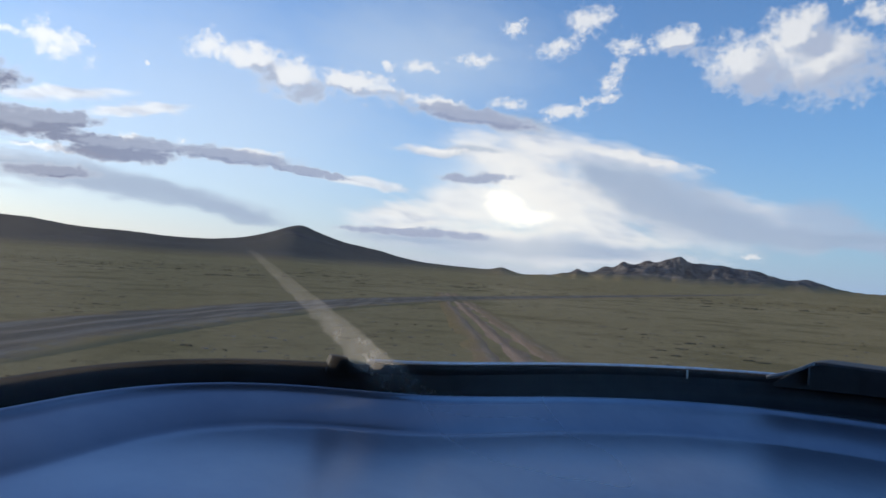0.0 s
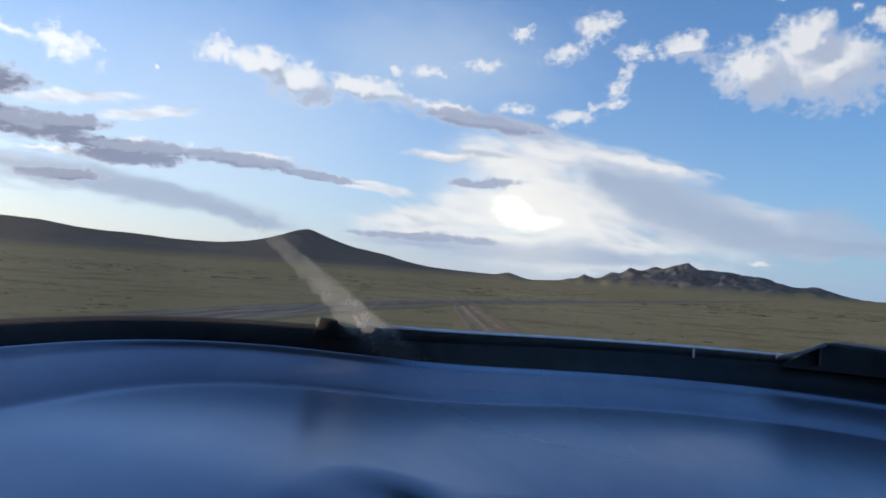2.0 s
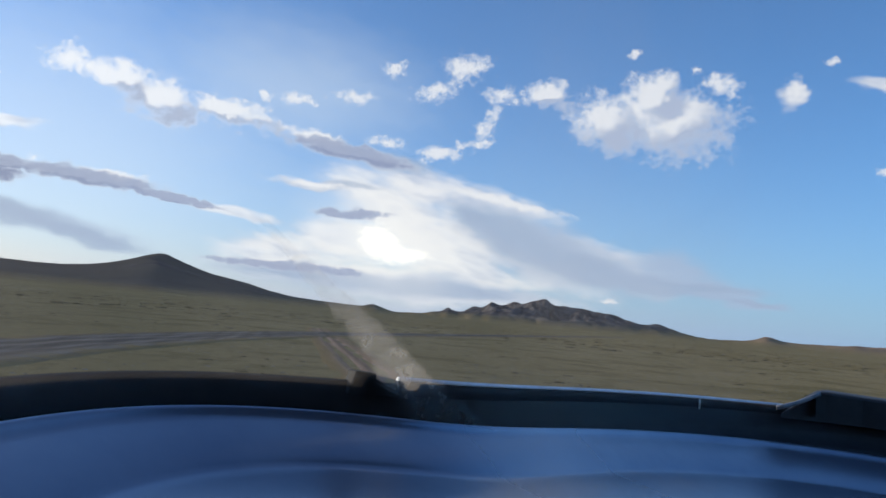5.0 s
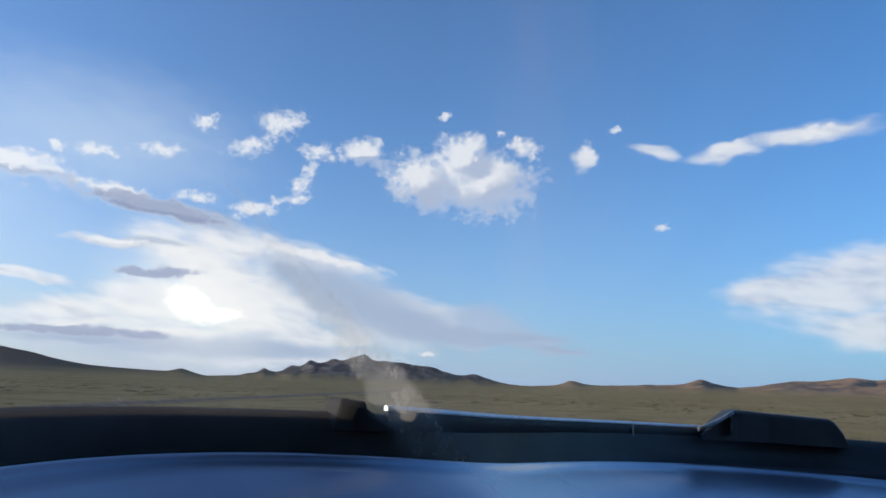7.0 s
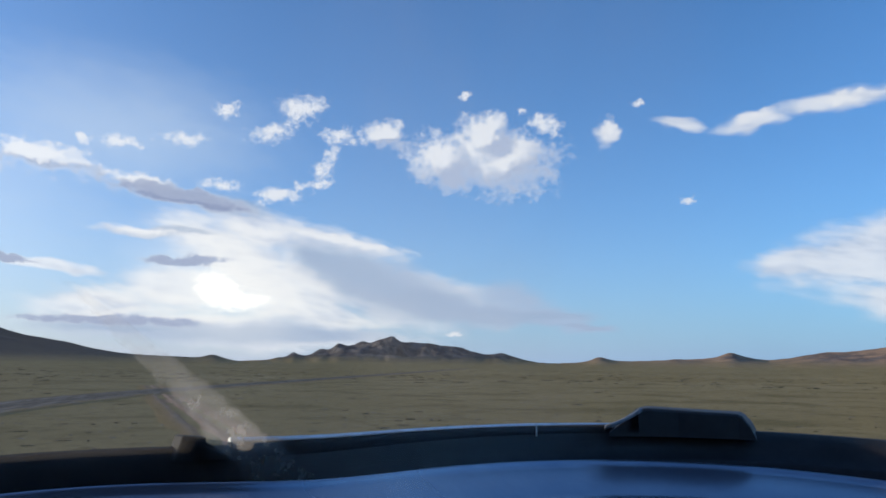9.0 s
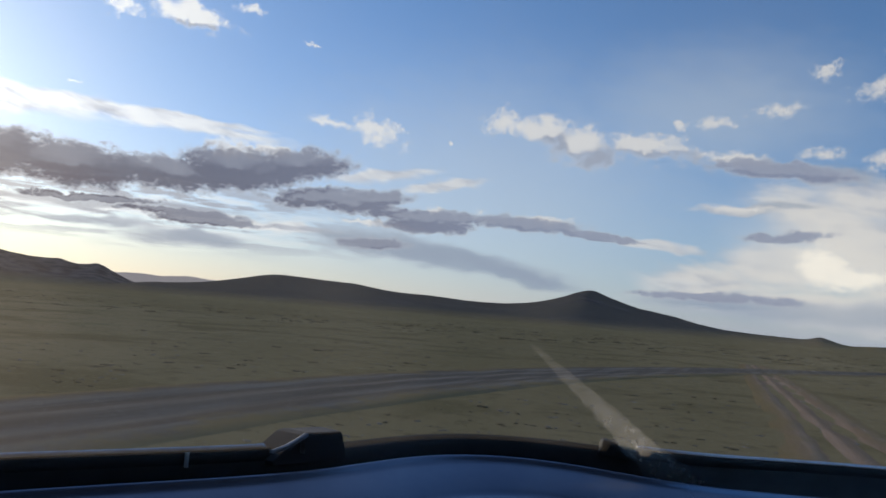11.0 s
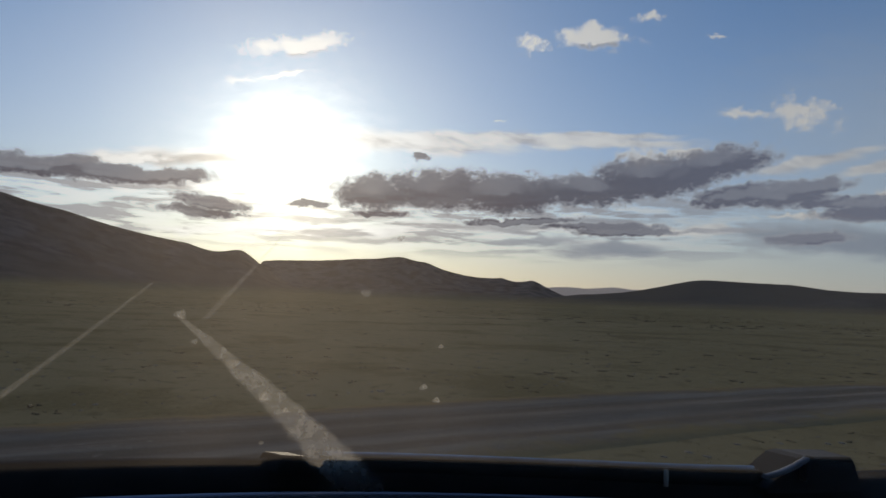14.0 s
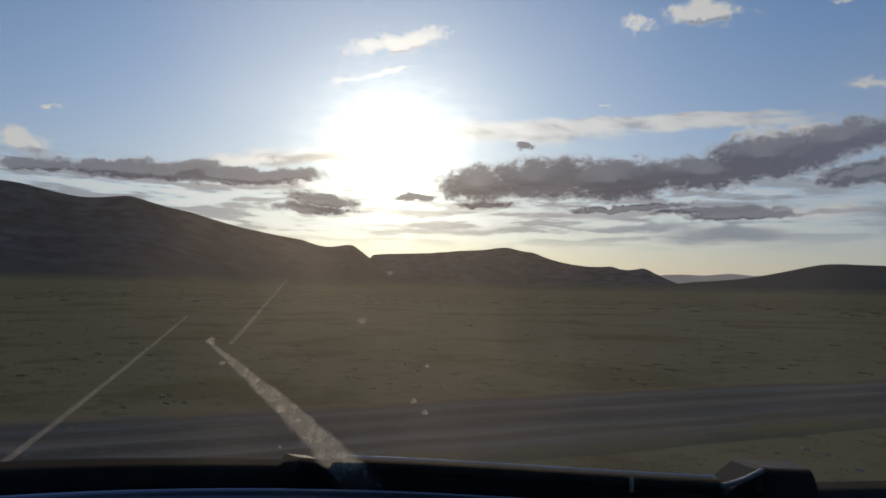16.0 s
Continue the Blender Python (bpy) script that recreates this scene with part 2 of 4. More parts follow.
def build_sky():
    world = bpy.data.worlds.new("sky")
    world.use_nodes = True
    scene.world = world
    k = Nodes(world.node_tree)
    sky = k.add("ShaderNodeTexSky", sky_type="NISHITA")
    sky.sun_disc = False
    sky.sun_elevation, sky.sun_rotation = radians(SUN_EL), radians(-SUN_AZ)
    sky.altitude, sky.air_density, sky.dust_density, sky.ozone_density = 1300, 1.1, 0.7, 2.5
    way = k.add("ShaderNodeTexCoord").outputs["Generated"]
    xyz = k.add("ShaderNodeSeparateXYZ", way).outputs
    u = k.math("MULTIPLY", k.math("ARCTAN2", xyz[0], xyz[1]), 57.29578)
    v = k.math("MULTIPLY", k.math("ARCSINE", xyz[2]), 57.29578)
    flat = k.add("ShaderNodeCombineXYZ", u, v, 1.0).outputs[0]
    tall = k.add("ShaderNodeCombineXYZ", u, k.math("MULTIPLY", v, 1.9), 0.0).outputs[0]
    half = (0.5, 0.5, 0.5)
    big = k.vec("SUBTRACT", k.noise(tall, 0.32, 2.0, 0.5, "Color"), half)
    small = k.vec("SUBTRACT", k.noise(tall, 1.5, 4.0, 0.6, "Color"), half)
    round_ = k.add("ShaderNodeCombineXYZ", u, k.math("MULTIPLY", v, 1.15), 5.0).outputs[0]
    curls = k.vec("SUBTRACT", k.noise(round_, 1.1, 5.0, 0.6, "Color"), half)
    puffed = k.vec("ADD", k.vec("ADD", flat, k.vec("MULTIPLY", big, (1.4, 0.9, 0.0))), k.vec("MULTIPLY", curls, (1.3, 1.1, 0.0)))
    warped = k.vec("ADD", k.vec("ADD", flat, k.vec("MULTIPLY", big, (1.6, 1.0, 0.0))), k.vec("MULTIPLY", small, (1.2, 0.85, 0.0)))
    bulged = k.vec("ADD", k.vec("ADD", flat, k.vec("MULTIPLY", big, (1.4, 0.7, 0.0))), k.vec("MULTIPLY", curls, (1.3, 0.75, 0.0)))
    soft = k.vec("ADD", flat, k.vec("MULTIPLY", big, (2.6, 1.3, 0.0)))
    streaks = k.add("ShaderNodeCombineXYZ", k.math("MULTIPLY", u, 0.5), k.math("MULTIPLY_ADD", u, 0.25, k.math("MULTIPLY", v, 1.5)), 3.0).outputs[0]
    billows = k.noise(tall, 0.75, 7.0, 0.58)
    lumps = k.noise(tall, 1.7, 6.0, 0.6)
    knobs = k.noise(round_, 0.7, 7.0, 0.56)
    beads = k.noise(round_, 1.9, 5.0, 0.55)
    fibres = k.noise(streaks, 0.8, 7.0, 0.62)

    def field(layer, at):
        nearest = None
        for cu, cv, wide, high, tilt in CLOUDS[layer]:
            c, s = math.cos(radians(tilt)), math.sin(radians(tilt))
            x = k.vec("DOT_PRODUCT", at, (c / wide, s / wide, -(c * cu + s * cv) / wide))
            y = k.vec("DOT_PRODUCT", at, (-s / high, c / high, (s * cu - c * cv) / high))
            d = k.math("MULTIPLY_ADD", x, x, k.math("MULTIPLY", y, y))
            nearest = d if nearest is None else k.math("MINIMUM", nearest, d)
        return k.math("SUBTRACT", 1.0, k.math("SQRT", nearest))

    def rough(layer, at, grain, amount):
        return k.math("MULTIPLY_ADD", k.math("SUBTRACT", grain, 0.5), amount, field(layer, at))

    puffs = rough("puff", puffed, knobs, 1.9)
    sunny = k.vec("ADD", puffed, (-1.2, 1.0, 0.0))
    facing = k.step(k.math("SUBTRACT", field("puff", puffed), field("puff", sunny)), -0.10, 0.34)
    puff = k.step(k.math("MULTIPLY_ADD", k.math("SUBTRACT", beads, 0.5), 0.8, puffs), -0.24, 0.62)
    wisps = rough("wisp", k.vec("ADD", flat, k.vec("MULTIPLY", curls, (1.5, 1.2, 0.0))), knobs, 2.2)
    wisp = k.step(k.math("MULTIPLY_ADD", k.math("SUBTRACT", beads, 0.5), 1.6, wisps), -0.15, 0.95)
    veils = rough("veil", soft, fibres, 0.7)
    veil = k.step(veils, -0.32, 0.50)
    darks = rough("dark", bulged, knobs, 1.15)
    dark = k.step(k.math("MULTIPLY_ADD", k.math("SUBTRACT", beads, 0.5), 0.6, darks), -0.24, 0.24)
    upper = k.step(k.math("SUBTRACT", field("dark", bulged), field("dark", k.vec("ADD", bulged, (-0.25, 0.75, 0.0)))), 0.18, 0.62)
    haze = k.step(rough("haze", soft, fibres, 0.9), -0.45, 0.7)
    slate = k.step(rough("slate", soft, fibres, 1.0), -0.45, 0.55)
    core = k.step(rough("core", warped, lumps, 1.3), -0.35, 0.5)

    fire = k.step(field("core", soft), -4.5, 0.6)
    white = k.step(rough("white", k.vec("ADD", soft, k.vec("MULTIPLY", curls, (0.9, 0.7, 0.0))), fibres, 1.5), -0.40, 0.75)

    toward = k.vec("DOT_PRODUCT", way, tuple(direction(SUN_AZ, SUN_EL)))
    off = k.math("MULTIPLY", k.math("ARCCOSINE", k.math("MINIMUM", toward, 0.99999)), 57.29578)
    near_sun = k.math("POWER", 2.718, k.math("MULTIPLY", off, -1 / 20.0))
    glow = k.math("POWER", 2.718, k.math("MULTIPLY", k.math("MAXIMUM", k.math("MULTIPLY_ADD", k.math("SUBTRACT", billows, 0.5), 5.0, off), 0.0), -1 / 2.05))
    sunward = k.math("POWER", 2.718, k.math("MULTIPLY", off, -1 / 42.0))
    aureole = k.math("POWER", 2.718, k.math("MULTIPLY", off, -1 / 10.5))

    base = k.mix(1.0, sky.outputs[0], (0.082, 0.136, 0.192, 1), "MULTIPLY")
    low = k.math("POWER", 2.718, k.math("MULTIPLY", k.math("ABSOLUTE", v), -1 / 8.5))
    base = k.mix(k.math("MULTIPLY", low, 0.95), base, k.mix(sunward, (0.145, 0.315, 0.585, 1), (1.85, 1.27, 0.74, 1)))
    lit = k.mix(near_sun, (0.69, 0.69, 0.73, 1), (1.80, 1.86, 1.98, 1))
    shade = k.mix(k.step(off, 60.0, 16.0), (0.24, 0.28, 0.43, 1), (0.100, 0.098, 0.155, 1))
    gray = k.mix(near_sun, (0.37, 0.42, 0.56, 1), (0.42, 0.41, 0.46, 1))
    bars = k.add("ShaderNodeCombineXYZ", k.math("MULTIPLY", u, 0.22), k.math("MULTIPLY", v, 1.7), 8.0).outputs[0]
    bar = k.noise(bars, 0.9, 7.0, 0.62)
    belt = k.math("MULTIPLY", k.step(k.math("ABSOLUTE", k.math("SUBTRACT", v, 6.3)), 3.6, 1.2), k.step(off, 48.0, 26.0))
    inner = k.math("MULTIPLY", k.step(k.math("MULTIPLY_ADD", k.math("SUBTRACT", beads, 0.5), 0.8, puffs), -0.25, 0.55), k.math("SUBTRACT", 1.0, facing))
    thin = k.step(k.math("MULTIPLY_ADD", k.math("SUBTRACT", fibres, 0.5), 0.3, field("film", soft)), -0.05, 0.95)
    base = k.mix(k.math("MULTIPLY", thin, 0.36), base, (0.66, 0.72, 0.78, 1))
    c = k.mix(k.math("MULTIPLY", veil, 0.84), base, k.mix(k.math("MAXIMUM", k.step(fibres, 0.15, 0.65), fire), gray, lit))
    c = k.mix(k.math("MULTIPLY", k.math("MULTIPLY", k.step(bar, 0.48, 0.58), belt), 0.9), c, gray)
    c = k.mix(k.math("MULTIPLY", k.math("MULTIPLY", k.step(bar, 0.50, 0.40), belt), 0.5), c, lit)
    c = k.mix(k.math("MULTIPLY", haze, 0.82), c, k.mix(near_sun, (0.34, 0.42, 0.58, 1), (0.50, 0.46, 0.46, 1)))
    c = k.mix(k.math("MULTIPLY", white, 0.44), c, (0.80, 0.77, 0.76, 1))
    c = k.mix(k.math("MULTIPLY", slate, 0.80), c, k.mix(near_sun, (0.30, 0.38, 0.53, 1), (0.43, 0.43, 0.50, 1)))
    c = k.mix(k.math("MULTIPLY", wisp, 0.9), c, lit)
    c = k.mix(k.math("MULTIPLY", puff, 0.95), c, k.mix(inner, lit, gray))
    c = k.mix(k.math("MULTIPLY", core, 0.8), k.mix(k.math("MULTIPLY", fire, 0.36), c, (1.0, 0.95, 0.88, 1)), (1.12, 1.06, 0.98, 1))
    c = k.mix(aureole, c, (0.62, 0.57, 0.47, 1), "ADD")
    c = k.mix(sunward, c, (0.050, 0.065, 0.090, 1), "ADD")
    c = k.mix(glow, c, (7.0, 6.6, 5.6, 1), "ADD")
    rim = k.step(k.math("MULTIPLY_ADD", k.math("SUBTRACT", lumps, 0.5), 1.5, darks), -0.02, 0.42)
    fringe = k.step(k.math("MULTIPLY_ADD", k.math("SUBTRACT", beads, 0.5), 0.7, darks), -0.25, 0.16)
    c = k.mix(k.math("MULTIPLY", dark, 0.92), c, k.mix(fringe, k.mix(0.55, gray, lit), k.mix(k.math("MULTIPLY", rim, k.math("MULTIPLY_ADD", upper, -0.55, 1.0)), gray, shade)))
    back = k.add("ShaderNodeBackground", c, 1.0)
    k.tree.links.new(back.outputs[0], k.add("ShaderNodeOutputWorld").inputs[0])
    world.cycles.sampling_method = "MANUAL"
    world.cycles.sample_map_resolution = 1024


build_sky()
sun = new("sun", bpy.data.lights.new("sun", "SUN"))
sun.data.energy, sun.data.angle, sun.data.color = 2.9, radians(1.5), (1.0, 0.86, 0.68)
sun.matrix_world = look(direction(SUN_AZ, SUN_EL) * 100, (0, 0, 0))


# ---- materials ----
def material(name):
    m = bpy.data.materials.new(name)
    m.use_nodes = True
    k = Nodes(m.node_tree)
    out = k.add("ShaderNodeOutputMaterial")
    return m, k, out


def finish(k, out, color, rough=0.8, bump=None, strength=0.3, distance=0.02, metal=0.0, specular=0.5, coat=0.0, matte=0.0):
    p = k.add("ShaderNodeBsdfPrincipled")
    for key, value in (("Base Color", color), ("Roughness", rough), ("Metallic", metal), ("Specular IOR Level", specular), ("Coat Weight", coat), ("Coat Roughness", 0.2), ("Diffuse Roughness", matte)):
        k.put(p.inputs[key], value)
    if bump is not None:
        b = k.add("ShaderNodeBump")
        for key, value in (("Strength", strength), ("Distance", distance), ("Height", bump)):
            k.put(b.inputs[key], value)
        k.put(p.inputs["Normal"], b.outputs[0])
    k.tree.links.new(p.outputs[0], out.inputs[0])
    return p


def steppe_material():
    m, k, out = material("steppe")
    at = k.add("ShaderNodeNewGeometry").outputs["Position"]
    height = k.add("ShaderNodeSeparateXYZ", at).outputs[2]
    slope = k.add("ShaderNodeAttribute", attribute_name="rock").outputs["Fac"]
    patches = k.noise(at, 0.018, 5.0, 0.6)
    tufts = k.noise(at, 2.2, 5.0, 0.65)
    fine = k.noise(at, 14.0, 3.0, 0.6)
    stripe = k.noise(at, 0.22, 6.0, 0.62)
    grass = k.mix(k.step(patches, 0.35, 0.65), (0.232, 0.172, 0.080, 1), (0.306, 0.232, 0.120, 1))
    grass = k.mix(k.step(stripe, 0.50, 0.62, 0.0, 0.9), grass, (0.150, 0.118, 0.050, 1))
    grass = k.mix(k.step(tufts, 0.53, 0.66, 0.0, 0.8), grass, (0.120, 0.096, 0.042, 1))
    grass = k.mix(k.step(fine, 0.45, 0.66, 0.0, 0.45), grass, (0.31, 0.235, 0.12, 1))
    red = k.add("ShaderNodeAttribute", attribute_name="red").outputs["Fac"]
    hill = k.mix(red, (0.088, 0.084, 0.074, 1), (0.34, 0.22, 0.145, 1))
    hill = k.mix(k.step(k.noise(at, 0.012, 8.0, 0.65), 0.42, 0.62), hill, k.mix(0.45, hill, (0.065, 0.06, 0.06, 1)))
    # rock tone; its bluish grey also puts distance haze into the colour
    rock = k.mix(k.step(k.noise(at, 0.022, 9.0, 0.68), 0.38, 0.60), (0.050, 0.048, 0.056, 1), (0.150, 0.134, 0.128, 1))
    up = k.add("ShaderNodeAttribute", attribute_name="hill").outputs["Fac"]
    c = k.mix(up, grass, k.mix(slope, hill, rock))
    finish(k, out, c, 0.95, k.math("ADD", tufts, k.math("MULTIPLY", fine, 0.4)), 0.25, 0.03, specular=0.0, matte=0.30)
    return m


def soil_material(name, dark, light, bare=0.45):
    m, k, out = material(name)
    at = k.add("ShaderNodeNewGeometry").outputs["Position"]
    across = k.add("ShaderNodeAttribute", attribute_name="across").outputs["Fac"]
    ruts = k.math("SINE", k.math("MULTIPLY_ADD", k.noise(k.vec("MULTIPLY", at, (0.2, 0.05, 0.2)), 1.0, 2.0), 6.0, k.math("MULTIPLY", across, 17.0)))
    n = k.noise(k.vec("MULTIPLY", at, (1.0, 0.06, 1.0)), 2.6, 6.0, 0.65)
    stones = k.noise(at, 9.0, 4.0, 0.65)
    c = k.mix(k.step(k.math("MULTIPLY_ADD", ruts, 0.11, n), 0.36, 0.72), dark, light)
    c = k.mix(k.step(stones, 0.58, 0.7, 0.0, 0.5), c, (0.30, 0.26, 0.21, 1))
    # grass creeps in from the verges
    edge = k.math("MULTIPLY_ADD", k.math("SUBTRACT", k.noise(at, 0.9, 6.0, 0.7), 0.5), 1.3, k.math("ABSOLUTE", across))
    c = k.mix(k.step(edge, bare, 0.90), c, (0.245, 0.170, 0.078, 1))
    finish(k, out, c, 0.95, k.math("ADD", n, stones), 0.4, 0.04, specular=0.0, matte=0.30)
    return m


def plain_material(name, a, b, scale, rough=0.6, bump=0.1, coat=0.0, metal=0.0, specular=0.5):
    m, k, out = material(name)
    at = k.add("ShaderNodeTexCoord").outputs["Object"]
    n = k.noise(at, scale, 5.0, 0.6)
    r = k.math("MULTIPLY_ADD", k.noise(at, scale * 0.2, 3.0), 0.2, rough - 0.1)
    finish(k, out, k.mix(k.step(n, 0.3, 0.7), a, b), r, k.noise(at, scale * 6, 3.0), bump, 0.001, metal, specular, coat)
    return m


def glass_material():
    m, k, out = material("windscreen_glass")
    clear = k.add("ShaderNodeBsdfTransparent", (0.97, 0.985, 0.98, 1))
    gloss = k.add("ShaderNodeBsdfGlossy", (1, 1, 1, 1), 0.03)
    dust = k.add("ShaderNodeBsdfTranslucent", (0.75, 0.68, 0.58, 1))
    at = k.add("ShaderNodeTexCoord").outputs["Object"]
    haze = k.add("ShaderNodeBsdfRefraction", (0.98, 0.84, 0.72, 1), 0.95, 1.40)
    film = k.math("MULTIPLY_ADD", k.step(k.noise(at, 3.0, 5.0, 0.6), 0.3, 0.8), 0.028, 0.017)
    grime = k.add("ShaderNodeMixShader", 0.45, dust.outputs[0], haze.outputs[0])
    a = k.add("ShaderNodeMixShader", film, clear.outputs[0], grime.outputs[0])
    fres = k.math("MULTIPLY", k.add("ShaderNodeFresnel", 1.3).outputs[0], 0.015)
    b = k.add("ShaderNodeMixShader", fres, a.outputs[0], gloss.outputs[0])
    k.tree.links.new(b.outputs[0], out.inputs[0])
    return m


def dirt_material(name, cover, grain):
    m, k, out = material(name)
    at = k.add("ShaderNodeTexCoord").outputs["Object"]
    across = k.math("ABSOLUTE", k.add("ShaderNodeAttribute", attribute_name="across").outputs["Fac"])
    n = k.noise(at, grain, 4.0, 0.6)
    clump = k.math("MULTIPLY", k.step(k.noise(at, grain * 0.9, 3.0, 0.5), 0.40, 0.62), k.step(k.noise(at, grain * 2.5, 3.0, 0.6), 0.30, 0.60))
    body = k.step(k.math("MULTIPLY_ADD", k.math("SUBTRACT", n, 0.5), 0.9, across), 1.0, 0.55)
    fade = k.add("ShaderNodeAttribute", attribute_name="thin").outputs["Fac"]
    cover = k.math("MULTIPLY_ADD", fade, -cover, cover)
    alpha = k.math("MULTIPLY", k.math("MULTIPLY", body, k.math("MULTIPLY_ADD", clump, 0.45, 0.55)), cover)
    face = k.add("ShaderNodeBsdfDiffuse", (0.62, 0.61, 0.58, 1))
    glow = k.add("ShaderNodeBsdfTranslucent", (0.66, 0.63, 0.57, 1))
    both = k.add("ShaderNodeMixShader", 0.72, face.outputs[0], glow.outputs[0])
    mixed = k.add("ShaderNodeMixShader", alpha, k.add("ShaderNodeBsdfTransparent").outputs[0], both.outputs[0])
    k.tree.links.new(mixed.outputs[0], out.inputs[0])
    return m


def grass_material():
    m, k, out = material("dry_grass")
    geo = k.add("ShaderNodeNewGeometry").outputs
    dice = geo["Random Per Island"]
    patches = k.noise(geo["Position"], 0.05, 4.0, 0.6)
    c = k.mix(k.step(patches, 0.35, 0.65), (0.236, 0.176, 0.080, 1), (0.322, 0.244, 0.122, 1))
    c = k.mix(k.step(dice, 0.55, 1.0), c, (0.33, 0.265, 0.135, 1))
    c = k.mix(k.step(dice, 0.35, 0.0), c, (0.150, 0.118, 0.046, 1))
    finish(k, out, c, 0.9, specular=0.0, matte=0.30)
    return m


STEPPE = steppe_material()
GRASS = grass_material()
ROAD = soil_material("grey_road_soil", (0.118, 0.100, 0.082, 1), (0.222, 0.190, 0.156, 1))
TRACK = soil_material("red_track_soil", (0.262, 0.168, 0.108, 1), (0.375, 0.245, 0.165, 1), 0.25)
SCRUB = plain_material("scrub", (0.022, 0.022, 0.012, 1), (0.07, 0.06, 0.028, 1), 6.0, 0.9, 0.5, specular=0.1)
STONE = plain_material("stone", (0.10, 0.085, 0.07, 1), (0.26, 0.22, 0.18, 1), 5.0, 0.9, 0.5, specular=0.2)
DASH = plain_material("blue_dashboard", (0.225, 0.270, 0.370, 1), (0.300, 0.340, 0.430, 1), 7.0, 0.30, 0.05, coat=0.6, metal=0.65)
BLACK = plain_material("black_plastic", (0.012, 0.013, 0.017, 1), (0.022, 0.023, 0.028, 1), 30.0, 0.6, 0.1, specular=0.35)
RUBBER = plain_material("black_rubber", (0.010, 0.010, 0.012, 1), (0.018, 0.018, 0.021, 1), 40.0, 0.7, 0.1, specular=0.3)
METAL = plain_material("worn_metal", (0.62, 0.65, 0.70, 1), (0.80, 0.83, 0.88, 1), 40.0, 0.50, 0.1, metal=0.85)
ARM = plain_material("grey_arm", (0.16, 0.17, 0.19, 1), (0.30, 0.31, 0.33, 1), 60.0, 0.5, 0.15, metal=0.5)
PAINT = plain_material("blue_paint", (0.012, 0.030, 0.110, 1), (0.016, 0.038, 0.130, 1), 12.0, 0.3, 0.02, coat=0.6)
LINING = plain_material("grey_lining", (0.030, 0.031, 0.034, 1), (0.045, 0.046, 0.050, 1), 30.0, 0.9, 0.1, specular=0.1)
WHITE = plain_material("white_mark", (0.55, 0.55, 0.53, 1), (0.7, 0.7, 0.68, 1), 60.0, 0.6)
GLASS = glass_material()
STREAK = dirt_material("dried_streak", 0.50, 90.0)
CRACK_FLARE = dirt_material("crack_flare_glint", 0.22, 220.0)
SPECK = dirt_material("dried_drop", 0.45, 120.0)


# ---- mesh helpers ----
def mesh_object(name, verts, faces, mat, parent=None, smooth=True, attributes=None):
    me = bpy.data.meshes.new(name)
    me.from_pydata([tuple(v) for v in verts], [], [tuple(f) for f in faces])
    me.update()
    for key, values in (attributes or {}).items():
        me.attributes.new(key, "FLOAT", "POINT").data.foreach_set("value", np.asarray(values, dtype=np.float32))
    if smooth:
        me.polygons.foreach_set("use_smooth", [True] * len(me.polygons))
    me.materials.append(mat)
    ob = new(name, me)
    ob.parent = parent
    return ob


def part(name, bm, mat, parent=None, label=""):
    me = bpy.data.meshes.new(name)
    bmesh.ops.recalc_face_normals(bm, faces=bm.faces)
    bm.to_mesh(me)
    bm.free()
    me.materials.append(mat)
    ob = new(name, me)
    ob.parent = parent
    return tagged(ob, label)


def grid_faces(rows, cols, closed=False):
    out = []
    for i in range(rows - 1):
        for j in range(cols if closed else cols - 1):
            a, b = i * cols + j, i * cols + (j + 1) % cols
            out.append((a, b, b + cols, a + cols))
    return out


# ---- land ----
def bump(az, c, amount, left, right, power=1.5):
    d = (az - c) / np.where(az > c, left, right)
    return amount * np.exp(-np.abs(d) ** power)


def hills(az, rows):
    """A skyline's angle over the plain: each hill by its heading, height and the reach of its two flanks, in degrees."""
    return sum(bump(az, c, amount, left, right, 1.6) for c, amount, left, right in rows)


def shelf(az, lo, hi, amount, soft_lo, soft_hi):
    return amount / (1 + np.exp(-(az - lo) / soft_lo)) / (1 + np.exp((az - hi) / soft_hi))


def fractal(x, y, scale, octaves, seed):
    return np.array([noise.fractal(Vector((a * scale, b * scale, seed)), 0.9, 2.1, octaves) for a, b in zip(x, y)])


